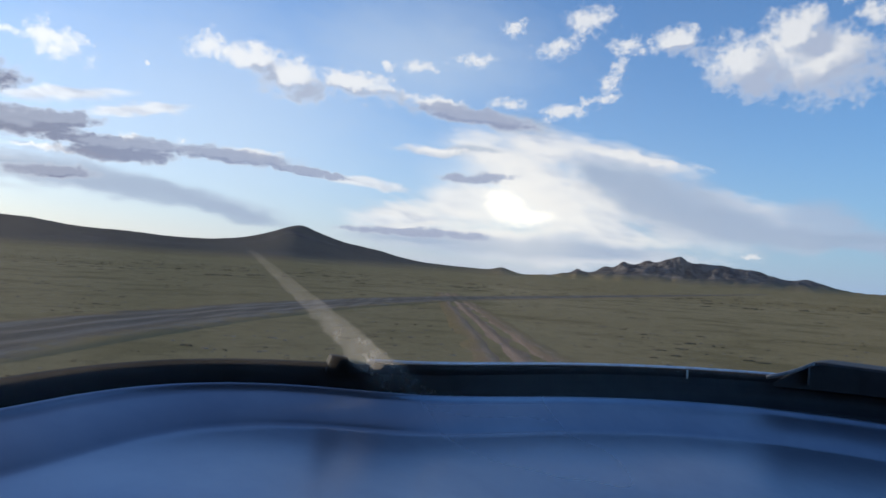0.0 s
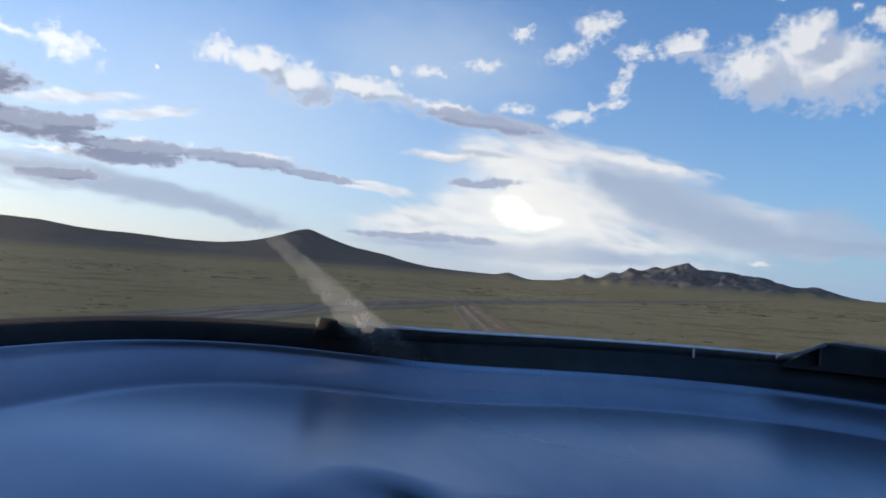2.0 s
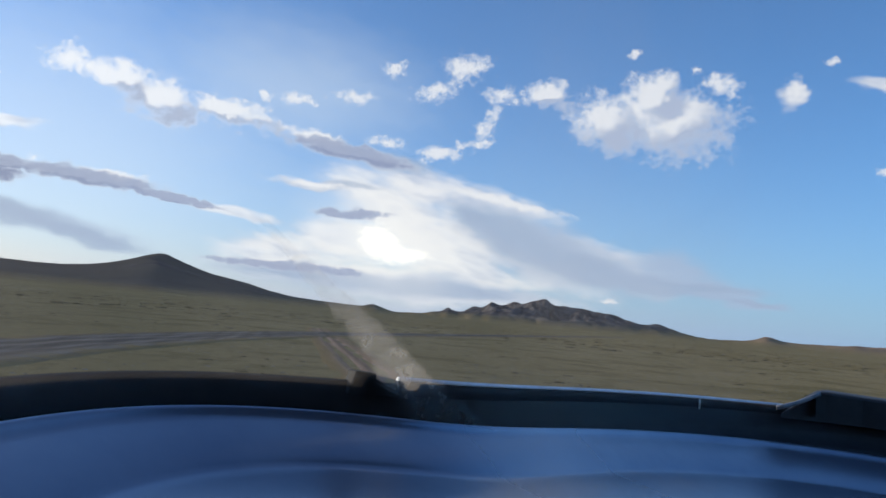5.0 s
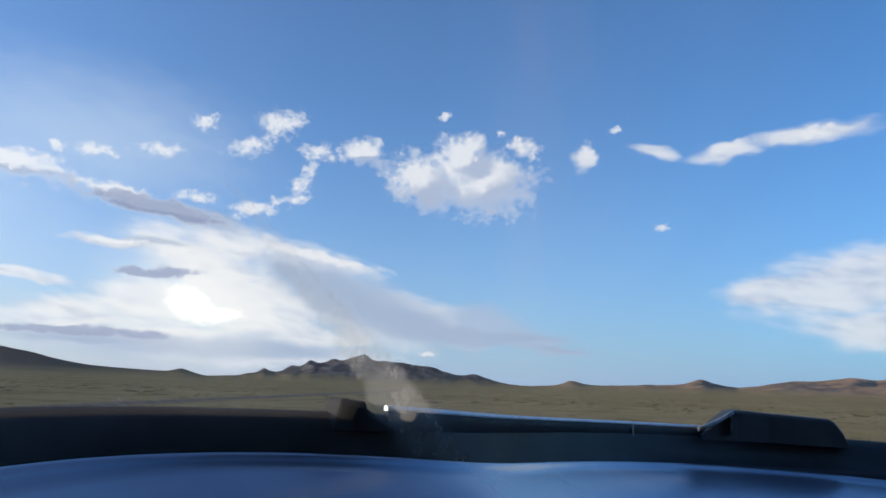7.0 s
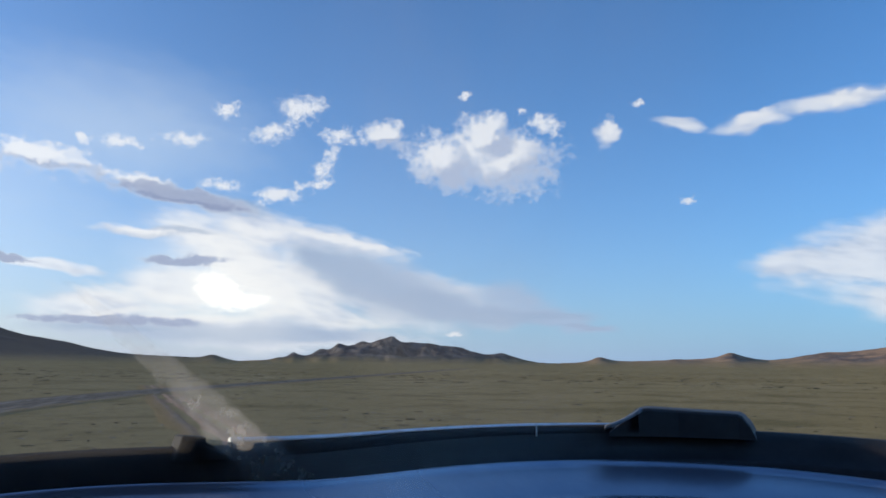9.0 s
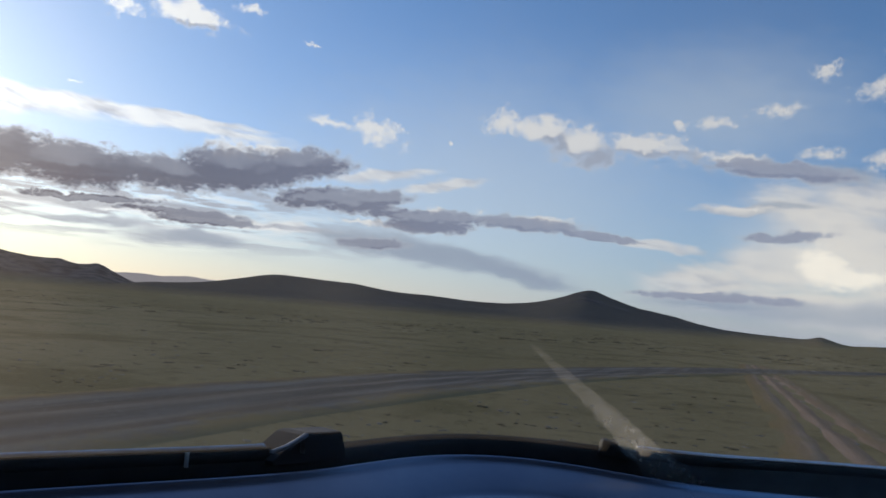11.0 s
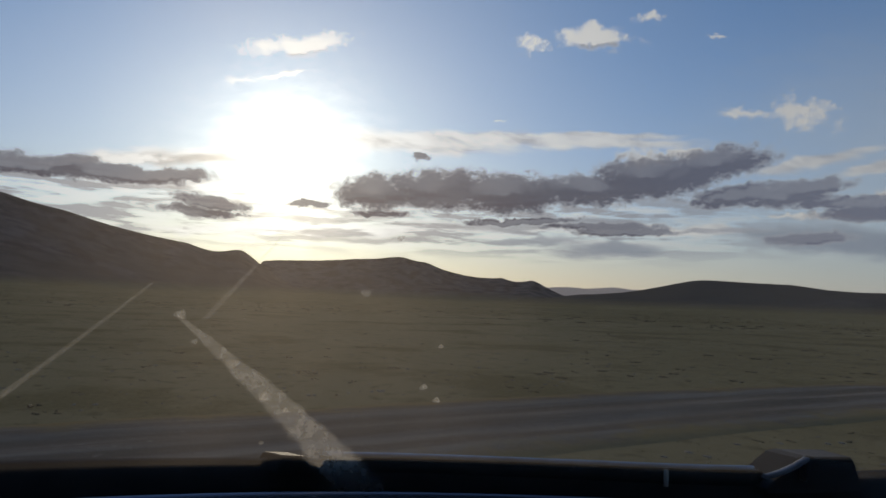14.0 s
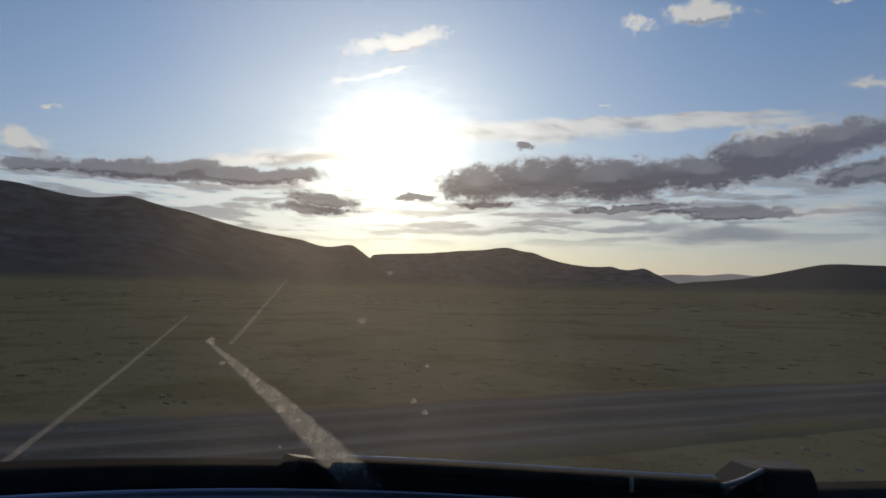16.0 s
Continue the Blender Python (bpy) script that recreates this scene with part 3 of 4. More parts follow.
def land():
    """The plain and the hills round it, as one sheet out to the horizon."""
    az = np.concatenate([np.arange(-72, -32, 0.25), np.arange(-32, 20, 0.16), np.arange(20, 104, 0.25), np.arange(104, 288, 3.0)])
    ranges = np.concatenate([[0.05], np.geomspace(1.2, 120, 60), np.geomspace(124, 800, 36), np.arange(825, 1150, 25), np.arange(1150, 1500, 25), np.arange(1500, 1700, 50), np.arange(1700, 2280, 58), np.arange(2280, 2700, 20), np.arange(2700, 3300, 25), np.arange(3340, 4750, 70)])
    A, Rr = np.meshgrid(az, ranges)
    A, Rr = A.ravel(), Rr.ravel()
    x, y = -Rr * np.sin(np.radians(A)), Rr * np.cos(np.radians(A))
    rough = fractal(x, y, 1 / 420, 5, 3.0)
    ridge = 1 - 2 * np.abs(fractal(x, y, 1 / 330, 6, 9.0))

    def rise(angle, where, before, behind, even=False):
        """A range whose crest stands at that angle; even: one steady slope up to the crest."""
        d = np.abs((Rr - where) / np.where(Rr < where, before, behind))
        return np.minimum(Rr, where) * np.tan(np.radians(np.maximum(angle, 0))) * (np.clip(1 - d, 0, 1) ** 1.15 if even else np.exp(-d ** 2.2))

    W = A + 2.0 * fractal(x, y, 1 / 260, 4, 12.0) * np.clip((1130 - Rr) / 420, 0, 1)
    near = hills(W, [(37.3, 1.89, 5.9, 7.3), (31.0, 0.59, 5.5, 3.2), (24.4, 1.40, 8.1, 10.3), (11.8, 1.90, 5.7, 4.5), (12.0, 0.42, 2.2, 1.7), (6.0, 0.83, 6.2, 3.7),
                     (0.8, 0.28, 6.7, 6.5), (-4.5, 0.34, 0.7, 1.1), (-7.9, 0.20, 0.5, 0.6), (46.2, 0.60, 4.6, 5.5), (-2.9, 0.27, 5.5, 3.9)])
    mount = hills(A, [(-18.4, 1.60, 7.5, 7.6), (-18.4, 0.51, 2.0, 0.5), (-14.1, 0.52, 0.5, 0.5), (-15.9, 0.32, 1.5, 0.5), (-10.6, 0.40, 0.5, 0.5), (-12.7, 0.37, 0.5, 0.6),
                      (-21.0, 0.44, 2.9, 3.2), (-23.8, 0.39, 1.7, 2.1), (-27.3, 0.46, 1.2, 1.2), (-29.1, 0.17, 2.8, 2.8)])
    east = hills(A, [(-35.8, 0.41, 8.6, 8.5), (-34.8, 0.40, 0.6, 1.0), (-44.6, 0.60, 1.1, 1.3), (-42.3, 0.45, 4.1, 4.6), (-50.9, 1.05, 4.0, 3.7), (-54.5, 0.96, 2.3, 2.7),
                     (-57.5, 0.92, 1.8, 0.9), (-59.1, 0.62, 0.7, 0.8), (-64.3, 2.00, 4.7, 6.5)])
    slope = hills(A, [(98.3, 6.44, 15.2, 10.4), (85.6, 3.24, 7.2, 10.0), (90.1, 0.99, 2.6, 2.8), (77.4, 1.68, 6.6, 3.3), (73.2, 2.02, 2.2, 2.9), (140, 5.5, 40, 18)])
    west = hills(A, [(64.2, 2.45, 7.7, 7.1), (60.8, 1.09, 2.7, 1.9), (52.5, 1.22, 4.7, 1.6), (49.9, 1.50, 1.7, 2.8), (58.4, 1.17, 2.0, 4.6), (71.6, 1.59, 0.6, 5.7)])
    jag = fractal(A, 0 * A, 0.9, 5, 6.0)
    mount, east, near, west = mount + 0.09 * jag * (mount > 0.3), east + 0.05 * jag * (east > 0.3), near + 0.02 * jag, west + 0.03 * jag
    rest = shelf(A, 200, 285, 1.6, 8, 4)
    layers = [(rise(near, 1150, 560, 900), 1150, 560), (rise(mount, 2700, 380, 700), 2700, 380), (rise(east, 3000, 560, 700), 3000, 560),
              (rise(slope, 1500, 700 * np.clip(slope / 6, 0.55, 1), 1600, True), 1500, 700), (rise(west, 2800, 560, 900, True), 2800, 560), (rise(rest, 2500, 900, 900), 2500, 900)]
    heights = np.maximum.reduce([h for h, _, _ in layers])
    # spurs and gullies run down from the crests, which keep their line
    off_crest = np.ones_like(heights)
    for h, where, before in layers:
        off_crest = np.where(h >= heights - 1e-6, np.clip(np.abs(Rr - where) / (0.30 * before), 0, 1) ** 1.2, off_crest)
    steep = 0.04 + 0.95 * np.clip(layers[1][0] / 50, 0, 1) + 0.45 * np.clip(layers[2][0] / 50, 0, 1)
    calm = np.clip(1 - slope / 2.5, 0, 1) * np.clip(1 - west / 1.6, 0, 1)
    steep = steep * calm
    spurs = np.abs(fractal(A, Rr / 160, 0.42, 4, 4.0))
    carve = np.clip(0.85 * spurs + 0.35 * (0.8 - ridge), 0, 0.7)
    heights = heights * np.clip((Rr - 330) / 450, 0, 1) * (1 - off_crest * np.clip(steep, 0, 1) * carve)
    swell = np.clip((Rr - 330) / 400, 0, 1)
    z = heights + swell * (0.2 + 1.1 * calm) * rough + np.clip(Rr / 30, 0, 1) * 0.012 * fractal(x, y, 1 / 4.5, 3, 5.0)
    hill = np.clip((np.degrees(np.arctan2(heights, Rr)) + 0.15 * rough - 0.10) / 0.60, 0, 1)
    rocky_haze = np.clip((layers[1][0] - 20) / 45, 0, 1) + np.clip((rise(bump(A, 12, 1.2, 3.0, 4.2, 1.6), 1150, 300, 500) - 18) / 25, 0, 0.7)
    rocky_haze += 0.8 * np.clip((ridge - 0.72) * 5, 0, 1) * np.clip(heights / 30, 0, 1)
    # western hills take the rock tone too, as a painted stand-in for haze
    rocky_haze += np.clip(layers[4][0] / 40, 0, 1) + 0.6 * np.clip(layers[3][0] / 60, 0, 1)
    red = np.clip((-28 - A) / 8, 0, 1) * (A > -90)
    n = len(az)
    sheet = z.reshape(len(ranges), n)

    def ground_z(a, d):
        """The land's height at headings a and distances d."""
        i = np.clip(np.searchsorted(ranges, d) - 1, 0, len(ranges) - 2)
        j = np.clip(np.searchsorted(az, a) - 1, 0, n - 2)
        p, q = (d - ranges[i]) / (ranges[i + 1] - ranges[i]), (a - az[j]) / (az[j + 1] - az[j])
        return (sheet[i, j] * (1 - p) + sheet[i + 1, j] * p) * (1 - q) + (sheet[i, j + 1] * (1 - p) + sheet[i + 1, j + 1] * p) * q

    faces = grid_faces(len(ranges), n, closed=True)
    ob = mesh_object("ground", np.stack([x, y, z], 1), faces, STEPPE, attributes={"hill": hill, "rock": np.clip(rocky_haze, 0, 1), "red": red})
    tagged(ob, "dry olive-yellow steppe plain rising into bare dark hills", "ground", kind="structure")
    return ground_z


def far_ridge():
    """A pale range beyond the valley, so distant that the air takes its colour: the haze is painted in as a glow."""
    m, k, out = material("hazy_range_glow")
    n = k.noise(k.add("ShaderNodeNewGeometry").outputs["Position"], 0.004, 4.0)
    # emission in the haze's blue-grey; the range itself gives no light
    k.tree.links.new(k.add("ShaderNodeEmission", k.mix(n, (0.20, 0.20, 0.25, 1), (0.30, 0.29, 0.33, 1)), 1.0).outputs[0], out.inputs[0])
    verts = []
    az = np.arange(34, 58, 0.1)
    for z_of in (lambda a: -20.0, lambda a: 4600 * math.tan(radians(1.42 * (0.97 + 0.09 * noise.fractal(Vector((a * 0.33, 0.0, 4.0)), 0.9, 2.1, 4))))):
        verts += [(-4600 * math.sin(radians(a)), 4600 * math.cos(radians(a)), z_of(a)) for a in az]
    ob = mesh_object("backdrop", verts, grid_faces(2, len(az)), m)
    return tagged(ob, "distant mountain range on the horizon, blue-grey haze in its glowing colour", "mountains", kind="structure")


def ribbon(name, centre, width, y0, y1, step, mat, label, lift=0.05, drop=0.12):
    """A worn track that follows the plain: centre(y) gives its middle, with ruts pressed into it."""
    ys = np.concatenate([np.arange(y0, min(y1, 60), step), np.geomspace(60, y1, 60)[1:] if y1 > 60 else []])
    across = np.linspace(-1, 1, 25)
    verts, values = [], []
    for yy in ys:
        w = width(yy) * (1 + 0.08 * noise.noise(Vector((yy * 0.3, 2.0, width(0)))))
        for s in across:
            xx = centre(yy) + s * w
            rut = -0.03 * math.sin(abs(s) * 6.0) ** 2 * (1 - s * s)
            edge = -drop * max(0.0, abs(s) - 0.8) * 5
            verts.append((xx, yy, lift + rut + edge + 0.02 * noise.noise(Vector((xx * 1.3, yy * 0.7, 1.0)))))
            values.append(s)
    ob = mesh_object(name, verts, grid_faces(len(ys), len(across)), mat, attributes={"across": values})
    return tagged(ob, label, "dirt road", kind="structure")


def clump_mesh(rng, count, size):
    verts, faces = [], []
    for _ in range(count):
        cx, cy = rng.gauss(0, size * 0.5), rng.gauss(0, size * 0.5)
        r, h = size * rng.uniform(0.25, 0.5), size * rng.uniform(0.3, 0.7)
        b = len(verts)
        for i in range(6):
            a = i * math.tau / 6 + rng.uniform(-0.3, 0.3)
            verts.append((cx + r * math.cos(a), cy + r * math.sin(a), -0.03))
        for i in range(6):
            a = i * math.tau / 6 + rng.uniform(-0.4, 0.4)
            q = r * rng.uniform(0.5, 1.0)
            verts.append((cx + q * math.cos(a), cy + q * math.sin(a), h * rng.uniform(0.5, 0.9)))
        verts.append((cx, cy, h))
        for i in range(6):
            j = (i + 1) % 6
            faces.append((b + i, b + j, b + 6 + j, b + 6 + i))
            faces.append((b + 6 + i, b + 6 + j, b + 12))
    return verts, faces


def road_x(y):
    return -7.4 + (0.0068 * (min(y, 44) - 6) ** 2 if y > 6 else 0.0) + (0.517 * (y - 44) if y > 44 else 0.0)


def track_x(y):
    return 1.9 - 0.034 * y


def scatter(name, rows, mat, label, category):
    """Many small lumps on the plain, joined."""
    rng = random.Random(name)
    verts, faces = [], []
    for count, near, wide, small, large, lumps in rows:
        for _ in range(count):
            a = radians(rng.uniform(-75, 105))
            d = near * (wide / near) ** rng.random()
            px, py = -d * math.sin(a), d * math.cos(a)
            if abs(px - road_x(py)) < 2.2 or (0 < py < 70 and abs(px - track_x(py)) < 1.6 and name == "scrub"):
                continue
            v, f = clump_mesh(rng, rng.randint(1, lumps), rng.uniform(small, large))
            b = len(verts)
            verts += [(px + q[0] * 2.4, py + q[1] * 1.4, q[2] * 0.6) for q in v]
            faces += [tuple(b + i for i in g) for g in f]
    return tagged(mesh_object(name, verts, faces, mat, smooth=False), label, category, kind="stuff")


def grass(ground_z):
    """Short dry tufts over the plain near the car, as fans of narrow blades, joined."""
    rng = np.random.default_rng(7)
    counts = ((60000, 4.5, 30, 0.005, 0.012), (50000, 30, 80, 0.010, 0.020), (40000, 80, 330, 0.03, 0.06))
    verts, tris = [], []
    for count, near, wide, small, large in counts:
        a = np.radians(rng.uniform(-72, 104, count))
        d = np.sqrt(rng.uniform(near ** 2, wide ** 2, count)) if wide < 80 else near * (wide / near) ** rng.random(count)
        px, py, pz = -d * np.sin(a), d * np.cos(a), ground_z(np.degrees(a), d)
        on_road = np.abs(px - np.array([road_x(q) for q in py])) < 0.9 + 1.3 * rng.random(count)
        on_track = (py > 3) & (py < 75) & (np.abs(px - np.array([track_x(q) for q in py])) < 0.35 + 0.95 * rng.random(count))
        keep = ~(on_road | on_track)
        px, py, pz = px[keep], py[keep], pz[keep]
        h = rng.uniform(small, large, len(px)) * rng.uniform(0.5, 1.2, len(px))
        for blade in range(2):
            t = rng.uniform(0, math.tau, len(px))
            lean, w = rng.uniform(0.3, 1.4, len(px)) * h, 1.7 * h
            ox, oy = rng.normal(0, 2.0, len(px)) * h, rng.normal(0, 2.0, len(px)) * h
            c, s = np.cos(t), np.sin(t)
            zero = pz - 0.01
            verts.append(np.stack([np.stack([px + ox - s * w, py + oy + c * w, zero], 1), np.stack([px + ox + s * w, py + oy - c * w, zero], 1),
                                   np.stack([px + ox + c * lean, py + oy + s * lean, pz + h], 1)], 1).reshape(-1, 3))
    v = np.concatenate(verts)
    me = bpy.data.meshes.new("grass")
    me.vertices.add(len(v))
    me.vertices.foreach_set("co", v.ravel())
    me.loops.add(len(v))
    me.loops.foreach_set("vertex_index", np.arange(len(v)))
    me.polygons.add(len(v) // 3)
    me.polygons.foreach_set("loop_start", np.arange(0, len(v), 3))
    me.update(calc_edges=True)
    me.materials.append(GRASS)
    return tagged(new("grass", me), "short dry yellow-green steppe grass", "grass", kind="stuff")


grass(land())
far_ridge()
ribbon("road", road_x, lambda y: 2.0 + 0.002 * max(y, 0), -120, 420, 0.5, ROAD, "rutted grey dirt road across the dry steppe")
ribbon("track", track_x, lambda y: 1.3 - 0.006 * y, 5, 50, 0.4, TRACK, "reddish wheel track worn into the steppe grass", 0.022, 0.045)
scatter("scrub", [(1000, 9, 60, 0.02, 0.075, 6), (1700, 60, 300, 0.06, 0.24, 8)], SCRUB, "scattered low dark scrub tufts on dry grass", "scrub")
def shrubs():
    """Single low dark bushes that stand out on the plain."""
    rng = random.Random(21)
    kinds = []
    for i in range(4):
        v, f = clump_mesh(rng, 14, 0.10)
        v = [(q[0] * 2.6, q[1] * 2.0, q[2] * 0.6) for q in v]
        ob = tagged(mesh_object("shrub", v, f, SCRUB, smooth=False), "low dark ragged shrub on dry steppe grass", "shrub", "shrubs on the plain")
        kinds.append(ob)
    made = 0
    for i in range(60):
        a, d = rng.uniform(-66, 98), 11 * 9 ** rng.random()
        px, py = -d * math.sin(radians(a)), d * math.cos(radians(a))
        if abs(px - road_x(py)) < 2.8 or abs(px - track_x(py)) < 1.8:
            continue
        size = rng.uniform(0.3, 0.75) * (0.6 + d / 60)
        m = pose(px, py, 0, 0, 0, rng.uniform(-25, 25)) @ Matrix.Diagonal((size, size, size, 1))
        if made < 4:
            kinds[made].matrix_basis = m
        else:
            copy_thing(kinds[made % 4], pose(0, 0, 0)).matrix_basis = m
        made += 1


shrubs()
scatter("stones", [(1500, 6, 40, 0.02, 0.06, 2)], STONE, "small pale stones strewn on the steppe", "stones")


# ---- the car that the camera rides in ----
CAR = new("car")
CAR.location = (0, 0, 0)
tagged(CAR, "blue off-road car front with dusty cracked windscreen, parked on steppe", "car")
Z = EYE


def plan(a):
    """How far the cowl reaches at heading a: it runs almost straight before the driver and turns a corner at his left."""
    a = radians(a)
    return 1 -0.3207 * math.cos(a) -0.2151 * math.sin(a) +0.0979 * math.cos(2 * a) -0.3434 * math.sin(2 * a) -0.2103 * math.cos(3 * a) +0.1230 * math.sin(3 * a)


def rim(a):
    """The height of the cowl's upper edge at heading a."""
    a = radians(a)
    return Z -0.0791 +0.0266 * a -0.0157 * a ** 2 -0.0006 * a ** 3 +0.0012 * a ** 4


def lip(a):
    """The height of the dashboard's lip."""
    a = radians(a)
    return rim(math.degrees(a)) -0.0286 +0.0178 * a -0.0062 * a * a


def at_heading(a, r, z):
    r *= plan(a)
    return Vector((-r * math.sin(radians(a)), r * math.cos(radians(a)), z))


def swept(profile, a0, a1, steps, base=None):
    """A profile of (reach, height over the rim) drawn along the cowl from heading a0 to a1, closed into a solid with capped ends."""
    bm = bmesh.new()
    rings = []
    for i in range(steps + 1):
        a = a0 + (a1 - a0) * i / steps
        rings.append([bm.verts.new(at_heading(a, r, (base or rim)(a) + z)) for r, z in profile])
    n = len(profile)
    for p, q in zip(rings, rings[1:]):
        for j in range(n):
            f = bm.faces.new((p[j], p[(j + 1) % n], q[(j + 1) % n], q[j]))
            f.smooth = True
    bm.faces.new(rings[0])
    bm.faces.new(rings[-1][::-1])
    return bm


LEFT, RIGHT = 140, -88
part("dashboard", swept([(0.10, -0.30), (0.10, -0.062), (0.22, -0.052), (0.387, -0.043), (0.507, -0.036), (0.560, -0.0325), (0.578, -0.0312), (0.586, -0.0300), (0.592, -0.0275), (0.600, -0.0245), (0.620, -0.0185), (0.645, -0.0120),
                         (0.662, -0.0085), (0.672, -0.0060), (0.6755, -0.0030), (0.678, -0.0010), (0.6815, 0.0), (0.686, -0.0004), (0.690, -0.0025), (0.694, -0.007), (0.696, -0.012), (0.696, -0.30)], RIGHT, LEFT, 150, lip), DASH, CAR, "blue padded dashboard with a rounded lip")
part("cowl", swept([(0.699, -0.30), (0.699, -0.046), (0.708, -0.043), (0.716, -0.032), (0.725, -0.011), (0.731, -0.0020), (0.735, 0.0), (0.742, -0.004), (0.752, -0.030), (0.752, -0.30)],
                   RIGHT, LEFT, 150), BLACK, CAR, "black plastic cowl below the windscreen")


def car_body():
    """The painted lower body, lofted from rounded sections along its length."""
    sections = ((-2.20, 0.66, 0.45, 0.90), (-2.12, 0.80, 0.36, 1.02), (-1.6, 0.88, 0.32, 1.09), (-0.6, 0.90, 0.31, 1.10), (0.8, 0.90, 0.31, 1.10),
                (1.25, 0.89, 0.32, 1.05), (1.75, 0.86, 0.33, 0.98), (2.02, 0.80, 0.36, 0.90), (2.14, 0.66, 0.45, 0.78))
    bm = bmesh.new()
    rings = []
    for y, half, low, high in sections:
        ring = []
        for i in range(28):
            t = i * math.tau / 28
            c, s = math.cos(t), math.sin(t)
            ring.append(bm.verts.new((0.2 + 1.1 * half * math.copysign(abs(c) ** 0.35, c), y, (low + high) / 2 + (high - low) / 2 * math.copysign(abs(s) ** 0.45, s))))
        rings.append(ring)
    for p, q in zip(rings, rings[1:]):
        for j in range(28):
            bm.faces.new((p[j], p[(j + 1) % 28], q[(j + 1) % 28], q[j])).smooth = True
    bm.faces.new(rings[0])
    bm.faces.new(rings[-1][::-1])
    return bm


part("body", car_body(), PAINT, CAR, "blue painted car body")


def wheel(x, y):
    tyre_bm, rim_bm = bmesh.new(), bmesh.new()

    def lathe(bm, profile):
        rings = []
        for i in range(32):
            a = i * math.tau / 32
            rings.append([bm.verts.new((h, r * math.sin(a), r * math.cos(a))) for r, h in profile])
        for i in range(32):
            p, q = rings[i], rings[(i + 1) % 32]
            for j in range(len(profile)):
                bm.faces.new((p[j], p[(j + 1) % len(profile)], q[(j + 1) % len(profile)], q[j])).smooth = True
    lathe(tyre_bm, [(0.22, -0.10), (0.33, -0.115), (0.372, -0.09), (0.378, 0.0), (0.372, 0.09), (0.33, 0.115), (0.22, 0.10)])
    lathe(rim_bm, [(0.03, -0.02), (0.05, 0.05), (0.19, 0.03), (0.218, 0.09), (0.218, -0.09), (0.1, -0.06)])
    tyre = part("tyre", tyre_bm, RUBBER, None)
    rim = part("rim", rim_bm, METAL, None)
    hub = new("wheel")
    hub.parent = CAR
    hub.location = (x, y, 0.376)
    for o in (tyre, rim):
        o.parent = hub


for wx, wy in ((-0.73, 1.35), (1.13, 1.35), (-0.73, -1.4), (1.13, -1.4)):
    wheel(wx, wy)


def glass_radius(z):
    return 0.712 - 0.2 * (z - Z + 0.1)


def on_glass(a, z, proud=0.0):
    return at_heading(a, glass_radius(z) - proud, z)


def windscreen():
    verts = []
    levels = [i / 17 for i in range(18)]
    angles = [RIGHT + (LEFT - RIGHT) * i / 140 for i in range(141)]
    for proud in (0.0, -0.006):
        for t in levels:
            verts += [on_glass(a, (rim(a) - 0.040) * (1 - t) + (Z + 0.72) * t, proud) for a in angles]
    n = len(verts) // 2
    faces = grid_faces(len(levels), len(angles))
    faces += [tuple(n + i for i in reversed(f)) for f in faces]
    ob = mesh_object("windscreen", verts, faces, GLASS, CAR)
    ob.visible_shadow = False
    return tagged(ob, "dusty curved windscreen glass with cracks and dirt")


SCREEN = windscreen()


def cabin():
    """A plain closed roof and back, never in view, added to shade the dashboard."""
    roof = bmesh.new()
    for z, r in ((Z + 0.722, 0.545), (Z + 0.75, 0.52)):
        roof.faces.new([roof.verts.new(at_heading(i * 4, r, z)) for i in range(90)])
    roof.verts.ensure_lookup_table()
    for i in range(90):
        roof.faces.new([roof.verts[q] for q in (i, (i + 1) % 90, 90 + (i + 1) % 90, 90 + i)])
    part("roof", roof, LINING, CAR)
    back = bmesh.new()
    rings = []
    for i in range(41):
        a = 141 + (271 - 141) * i / 40
        rings.append([back.verts.new(at_heading(a, r, z)) for r, z in ((0.66, Z - 0.60), (0.66, Z), (0.535, Z + 0.721), (0.545, Z + 0.721), (0.70, Z), (0.70, Z - 0.60))])
    for p, q in zip(rings, rings[1:]):
        for j in range(6):
            back.faces.new((p[j], p[(j + 1) % 6], q[(j + 1) % 6], q[j]))
    back.faces.new(rings[0])
    back.faces.new(rings[-1][::-1])
    part("cabin_back", back, LINING, CAR)


cabin()


def smear(name, a0, z0, w0, a1, z1, w1, mat, label, bow=0.0, wane=0.2):
    """A long mark of dirt, crack or painted flare on the glass from one place to another, with its half-widths in
    degrees.
    """
    verts, faces, across, thin = [], [], [], []
    n, cols = 40, 9
    for i in range(n + 1):
        t = i / n
        a, z, w = a0 + (a1 - a0) * t + bow * math.sin(math.pi * t), z0 + (z1 - z0) * t, w0 + (w1 - w0) * t
        for j in range(cols):
            s = -1 + 2 * j / (cols - 1)
            verts.append(on_glass(a + s * w, z + 0.0, 0.0015 + 0.0006 * (1 - s * s)))
            across.append(s)
            thin.append(wane * t ** 1.5)
    ob = mesh_object(name, verts, grid_faces(n + 1, cols), mat, SCREEN, attributes={"across": across, "thin": thin})
    ob.visible_shadow = False
    return tagged(ob, label)


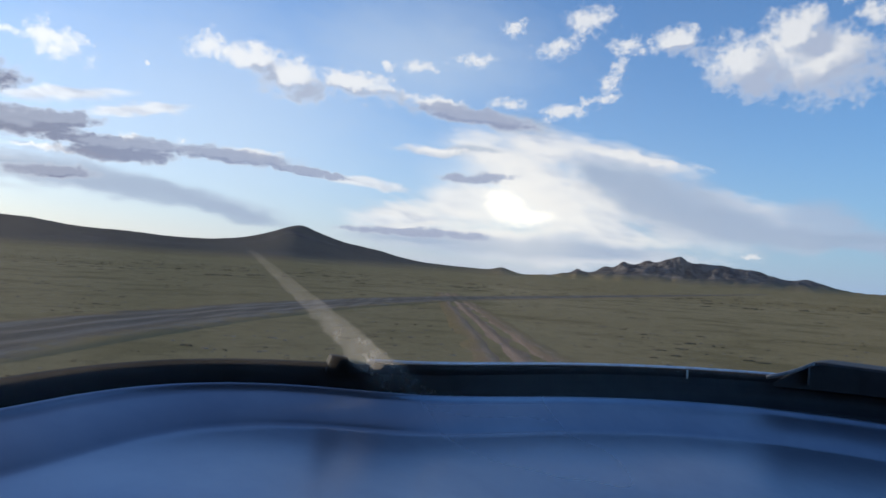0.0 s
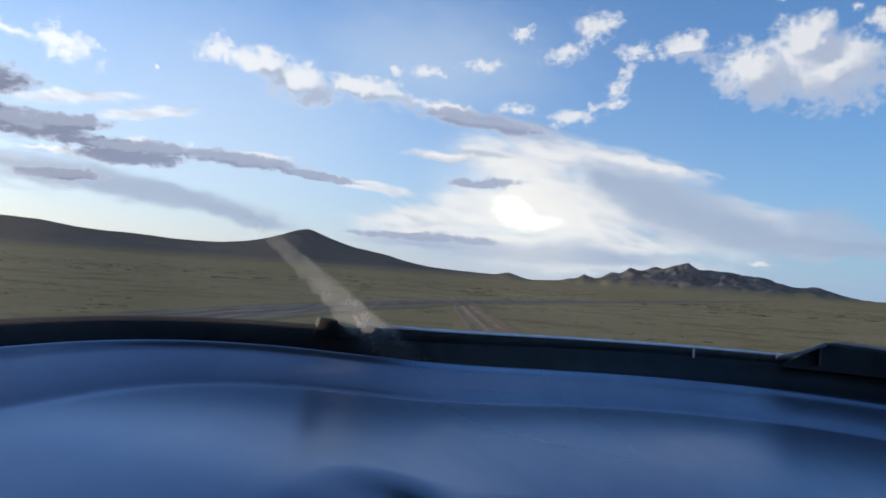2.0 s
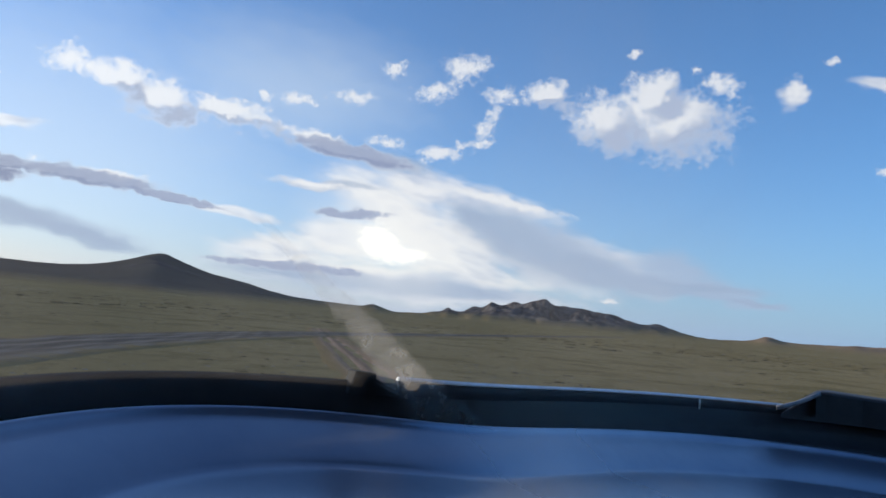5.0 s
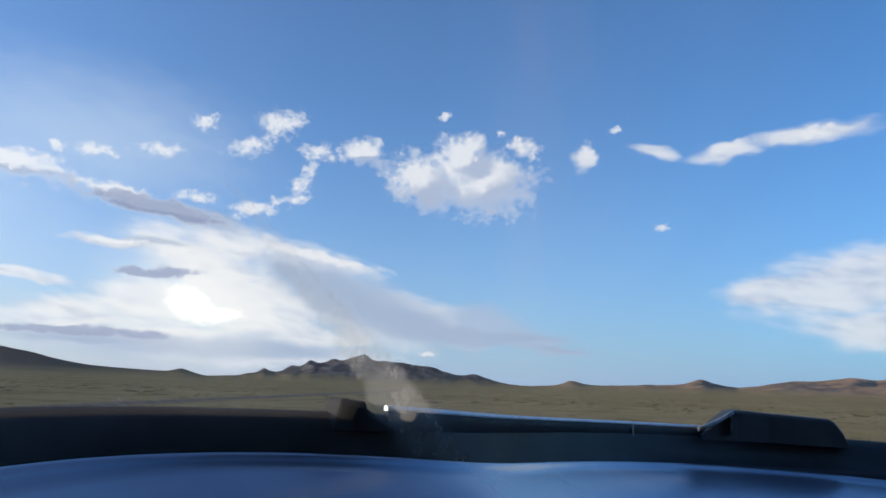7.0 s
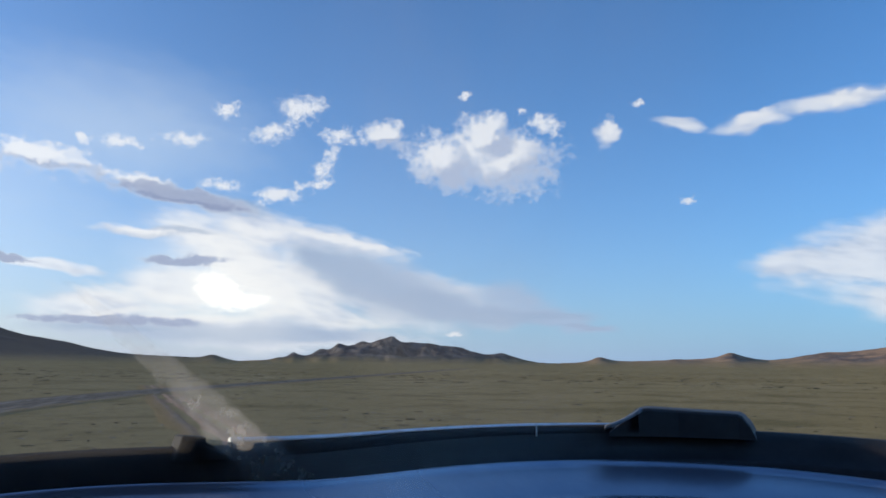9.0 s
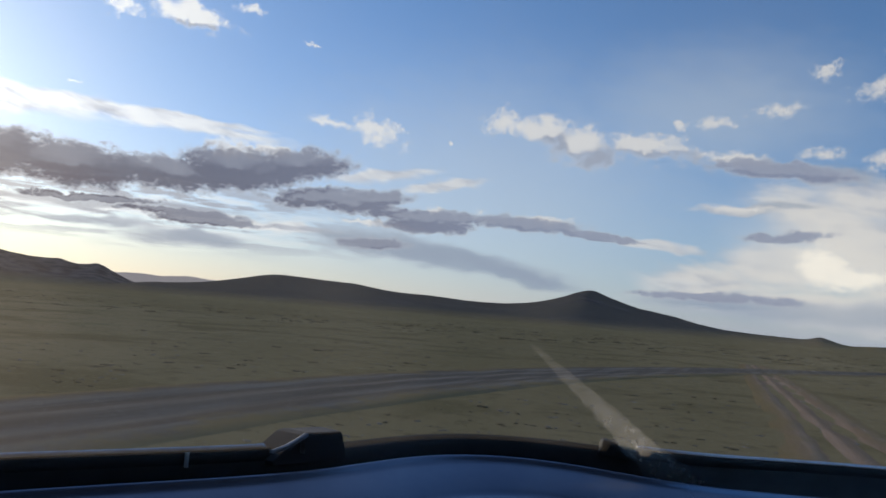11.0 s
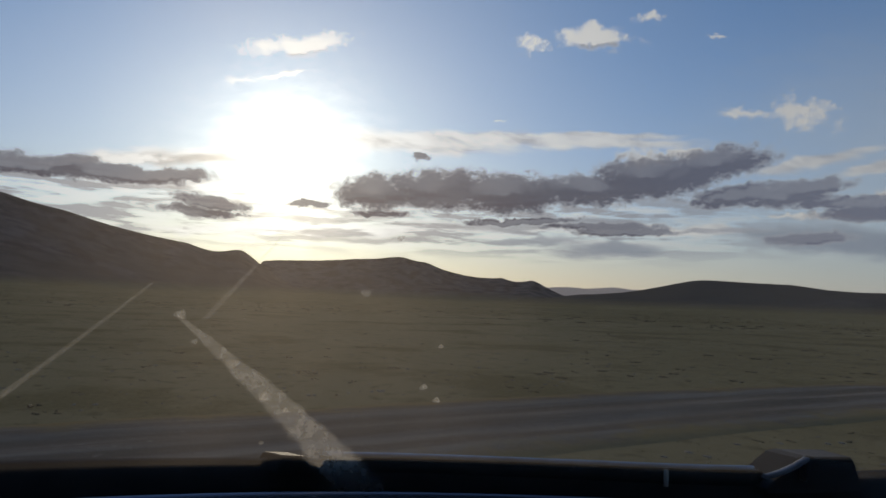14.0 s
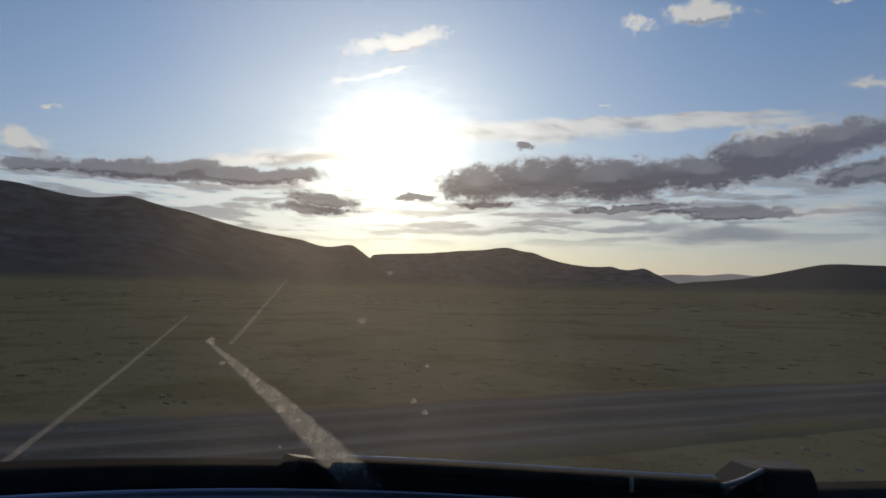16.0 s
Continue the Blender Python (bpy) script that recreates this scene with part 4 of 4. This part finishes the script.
def drop(a, z, r):
    verts, across = [on_glass(a, z, 0.003)], [0.0]
    for i in range(14):
        t = i * math.tau / 14
        q = r * (1 + 0.2 * math.sin(3 * t + a))
        verts.append(on_glass(a + math.degrees(q * math.cos(t) / (0.70 * plan(a))), z + q * math.sin(t) * 1.2, 0.0012))
        across.append(1.0)
    ob = mesh_object("dirt_speck", verts, [(0, 1 + i, 1 + (i + 1) % 14) for i in range(14)], SPECK, SCREEN, attributes={"across": across})
    ob.visible_shadow = False


smear("dirt_streak", 10.2, Z - 0.104, 6.6, 40.0, Z + 0.039, 0.8, STREAK, "pale dried dirt streak", -0.6, 0.85)
smear("dirt_streak", 112.2, Z - 0.102, 1.75, 121.3, Z + 0.036, 0.15, STREAK, "pale dried dirt streak", -0.2)
smear("crack_flare", 128.5, Z - 0.070, 0.24, 122.4, Z + 0.060, 0.10, CRACK_FLARE, "thin pale line standing for cracks and a flare ray")
# this one is a ray of sun flare, painted as a pale mark
smear("crack_flare", 120.3, Z + 0.034, 0.18, 118.0, Z + 0.098, 0.08, CRACK_FLARE, "thin pale line standing for cracks and a flare ray")
for da, dz, dr in ((110.6, -0.013, 0.0024), (109.9, -0.023, 0.0022), (110.1, 0.019, 0.0018), (117.4, -0.024, 0.0038), (118.9, 0.001, 0.0032), (120.5, 0.017, 0.0022), (117.2, -0.059, 0.0016),
                   (121.2, 0.037, 0.0034), (116.5, -0.034, 0.0020), (114.0, 0.058, 0.0030), (112.9, 0.101, 0.0022)):
    drop(da, Z + dz, dr)


def chamfered_box(a0, a1, r0, r1, z0, z1, cut_a, cut_b, fall=0.0):
    """A cover lying along the cowl between two headings, its ends cut aslant and its edges softened; fall: how much lower its far end is."""
    bm = bmesh.new()
    rings = []
    side = 1 if a1 > a0 else -1
    cut_a, cut_b, tall = side * cut_a, side * cut_b, z1 - z0
    for a, top in ((a0, z0 + 0.12 * tall), (a0 + cut_a * 0.5, z0 + 0.58 * tall), (a0 + cut_a * 0.9, z0 + 0.94 * tall), (a0 + cut_a * 1.15, z1), ((a0 + a1) / 2, z1 - 0.4 * fall),
                   (a1 - cut_b * 1.4, z1 - 0.9 * fall), (a1 - cut_b, z1 - fall - 0.08 * tall), (a1 - cut_b * 0.4, z0 + 0.6 * tall - fall), (a1, z0 + 0.1 * tall)):
        edge = min(0.004, (top - z0) * 0.4)
        rings.append([bm.verts.new(at_heading(a, r, z + rim(a))) for r, z in ((r0, z0), (r0, top - edge), (r0 + 0.6 * edge, top - 0.25 * edge), (r0 + edge * 1.2, top), (r1 - edge, top), (r1, top - edge), (r1, z0))])
    for p, q in zip(rings, rings[1:]):
        for j in range(7):
            bm.faces.new((p[j], p[(j + 1) % 7], q[(j + 1) % 7], q[j]))
    bm.faces.new(rings[0])
    bm.faces.new(rings[-1][::-1])
    return bm


def bar(points, width, thick):
    """A flat bar along points of (heading, reach, height over the rim), its edges rounded off."""
    bm = bmesh.new()
    rings = []
    for a, r, z in points:
        ring = []
        for i in range(10):
            t = i * math.tau / 10
            c, q = math.cos(t), math.sin(t)
            ring.append(bm.verts.new(at_heading(a, r + width * math.copysign(abs(c) ** 0.5, c), rim(a) + z + thick * math.copysign(abs(q) ** 0.6, q))))
        rings.append(ring)
    for p, q in zip(rings, rings[1:]):
        for j in range(10):
            bm.faces.new((p[j], p[(j + 1) % 10], q[(j + 1) % 10], q[j])).smooth = True
    bm.faces.new(rings[0])
    bm.faces.new(rings[-1][::-1])
    return bm


def wiper(foot, top, far, mark, cap, cap_end, tall):
    """A wiper parked along the cowl: the headings where its arm meets the blade, where its pivot cover's slope ends and where the cover ends, of the white mark and of the end cap."""
    hub = new("wiper")
    hub.parent = CAR
    tagged(hub, "parked windscreen wiper with black pivot cover")
    step = top - foot
    part("blade", swept([(0.726, -0.012), (0.727, 0.0005), (0.731, 0.0022), (0.741, 0.0022), (0.743, -0.012)], cap_end, foot + 0.3 * step, 60), RUBBER, hub)
    part("spine", swept([(0.7295, 0.0023), (0.7305, 0.0046), (0.734, 0.0056), (0.738, 0.0050), (0.739, 0.0023)], cap_end, foot + 0.15 * step, 60), METAL, hub, "pale metal blade spine")
    part("end_cap", chamfered_box(cap, cap_end, 0.716, 0.746, -0.010, 0.26 * tall, 0.12 * abs(cap - cap_end), 0.5 * abs(cap - cap_end), 0.1 * tall), RUBBER, hub)
    part("pivot_cover", chamfered_box(foot + 0.12 * step, far, 0.708, 0.770, -0.012, tall, 0.88 * abs(step), 0.10 * abs(far - top), 0.12 * tall), BLACK, hub)
    slope = [(foot + step * t, 0.703, tall * (0.06 + 0.86 * t - 0.10 * math.sin(math.pi * t))) for t in (0, 0.2, 0.4, 0.6, 0.8, 1.0)]
    part("arm", bar(slope, 0.006, 0.10 * tall), ARM, hub, "sloping grey metal wiper arm")
    part("strut", bar([(top - 0.10 * step, 0.702 + 0.002 * z, z * tall) for z in (-0.1, 0.25, 0.55, 0.8)], 0.006, 0.05 * tall), ARM, hub)
    part("mark", swept([(0.7225, -0.011), (0.7225, 0.0018), (0.7255, 0.0018), (0.7255, -0.011)], mark - 0.10 * abs(step) / 4, mark + 0.10 * abs(step) / 4, 2), WHITE, hub, "small white mark")


wiper(-34.8, -38.6, -48.8, -27.4, 25.6, 18.2, 0.031)
wiper(87.4, 83.0, 75.5, 94.8, 116.0, 113.4, 0.0155)
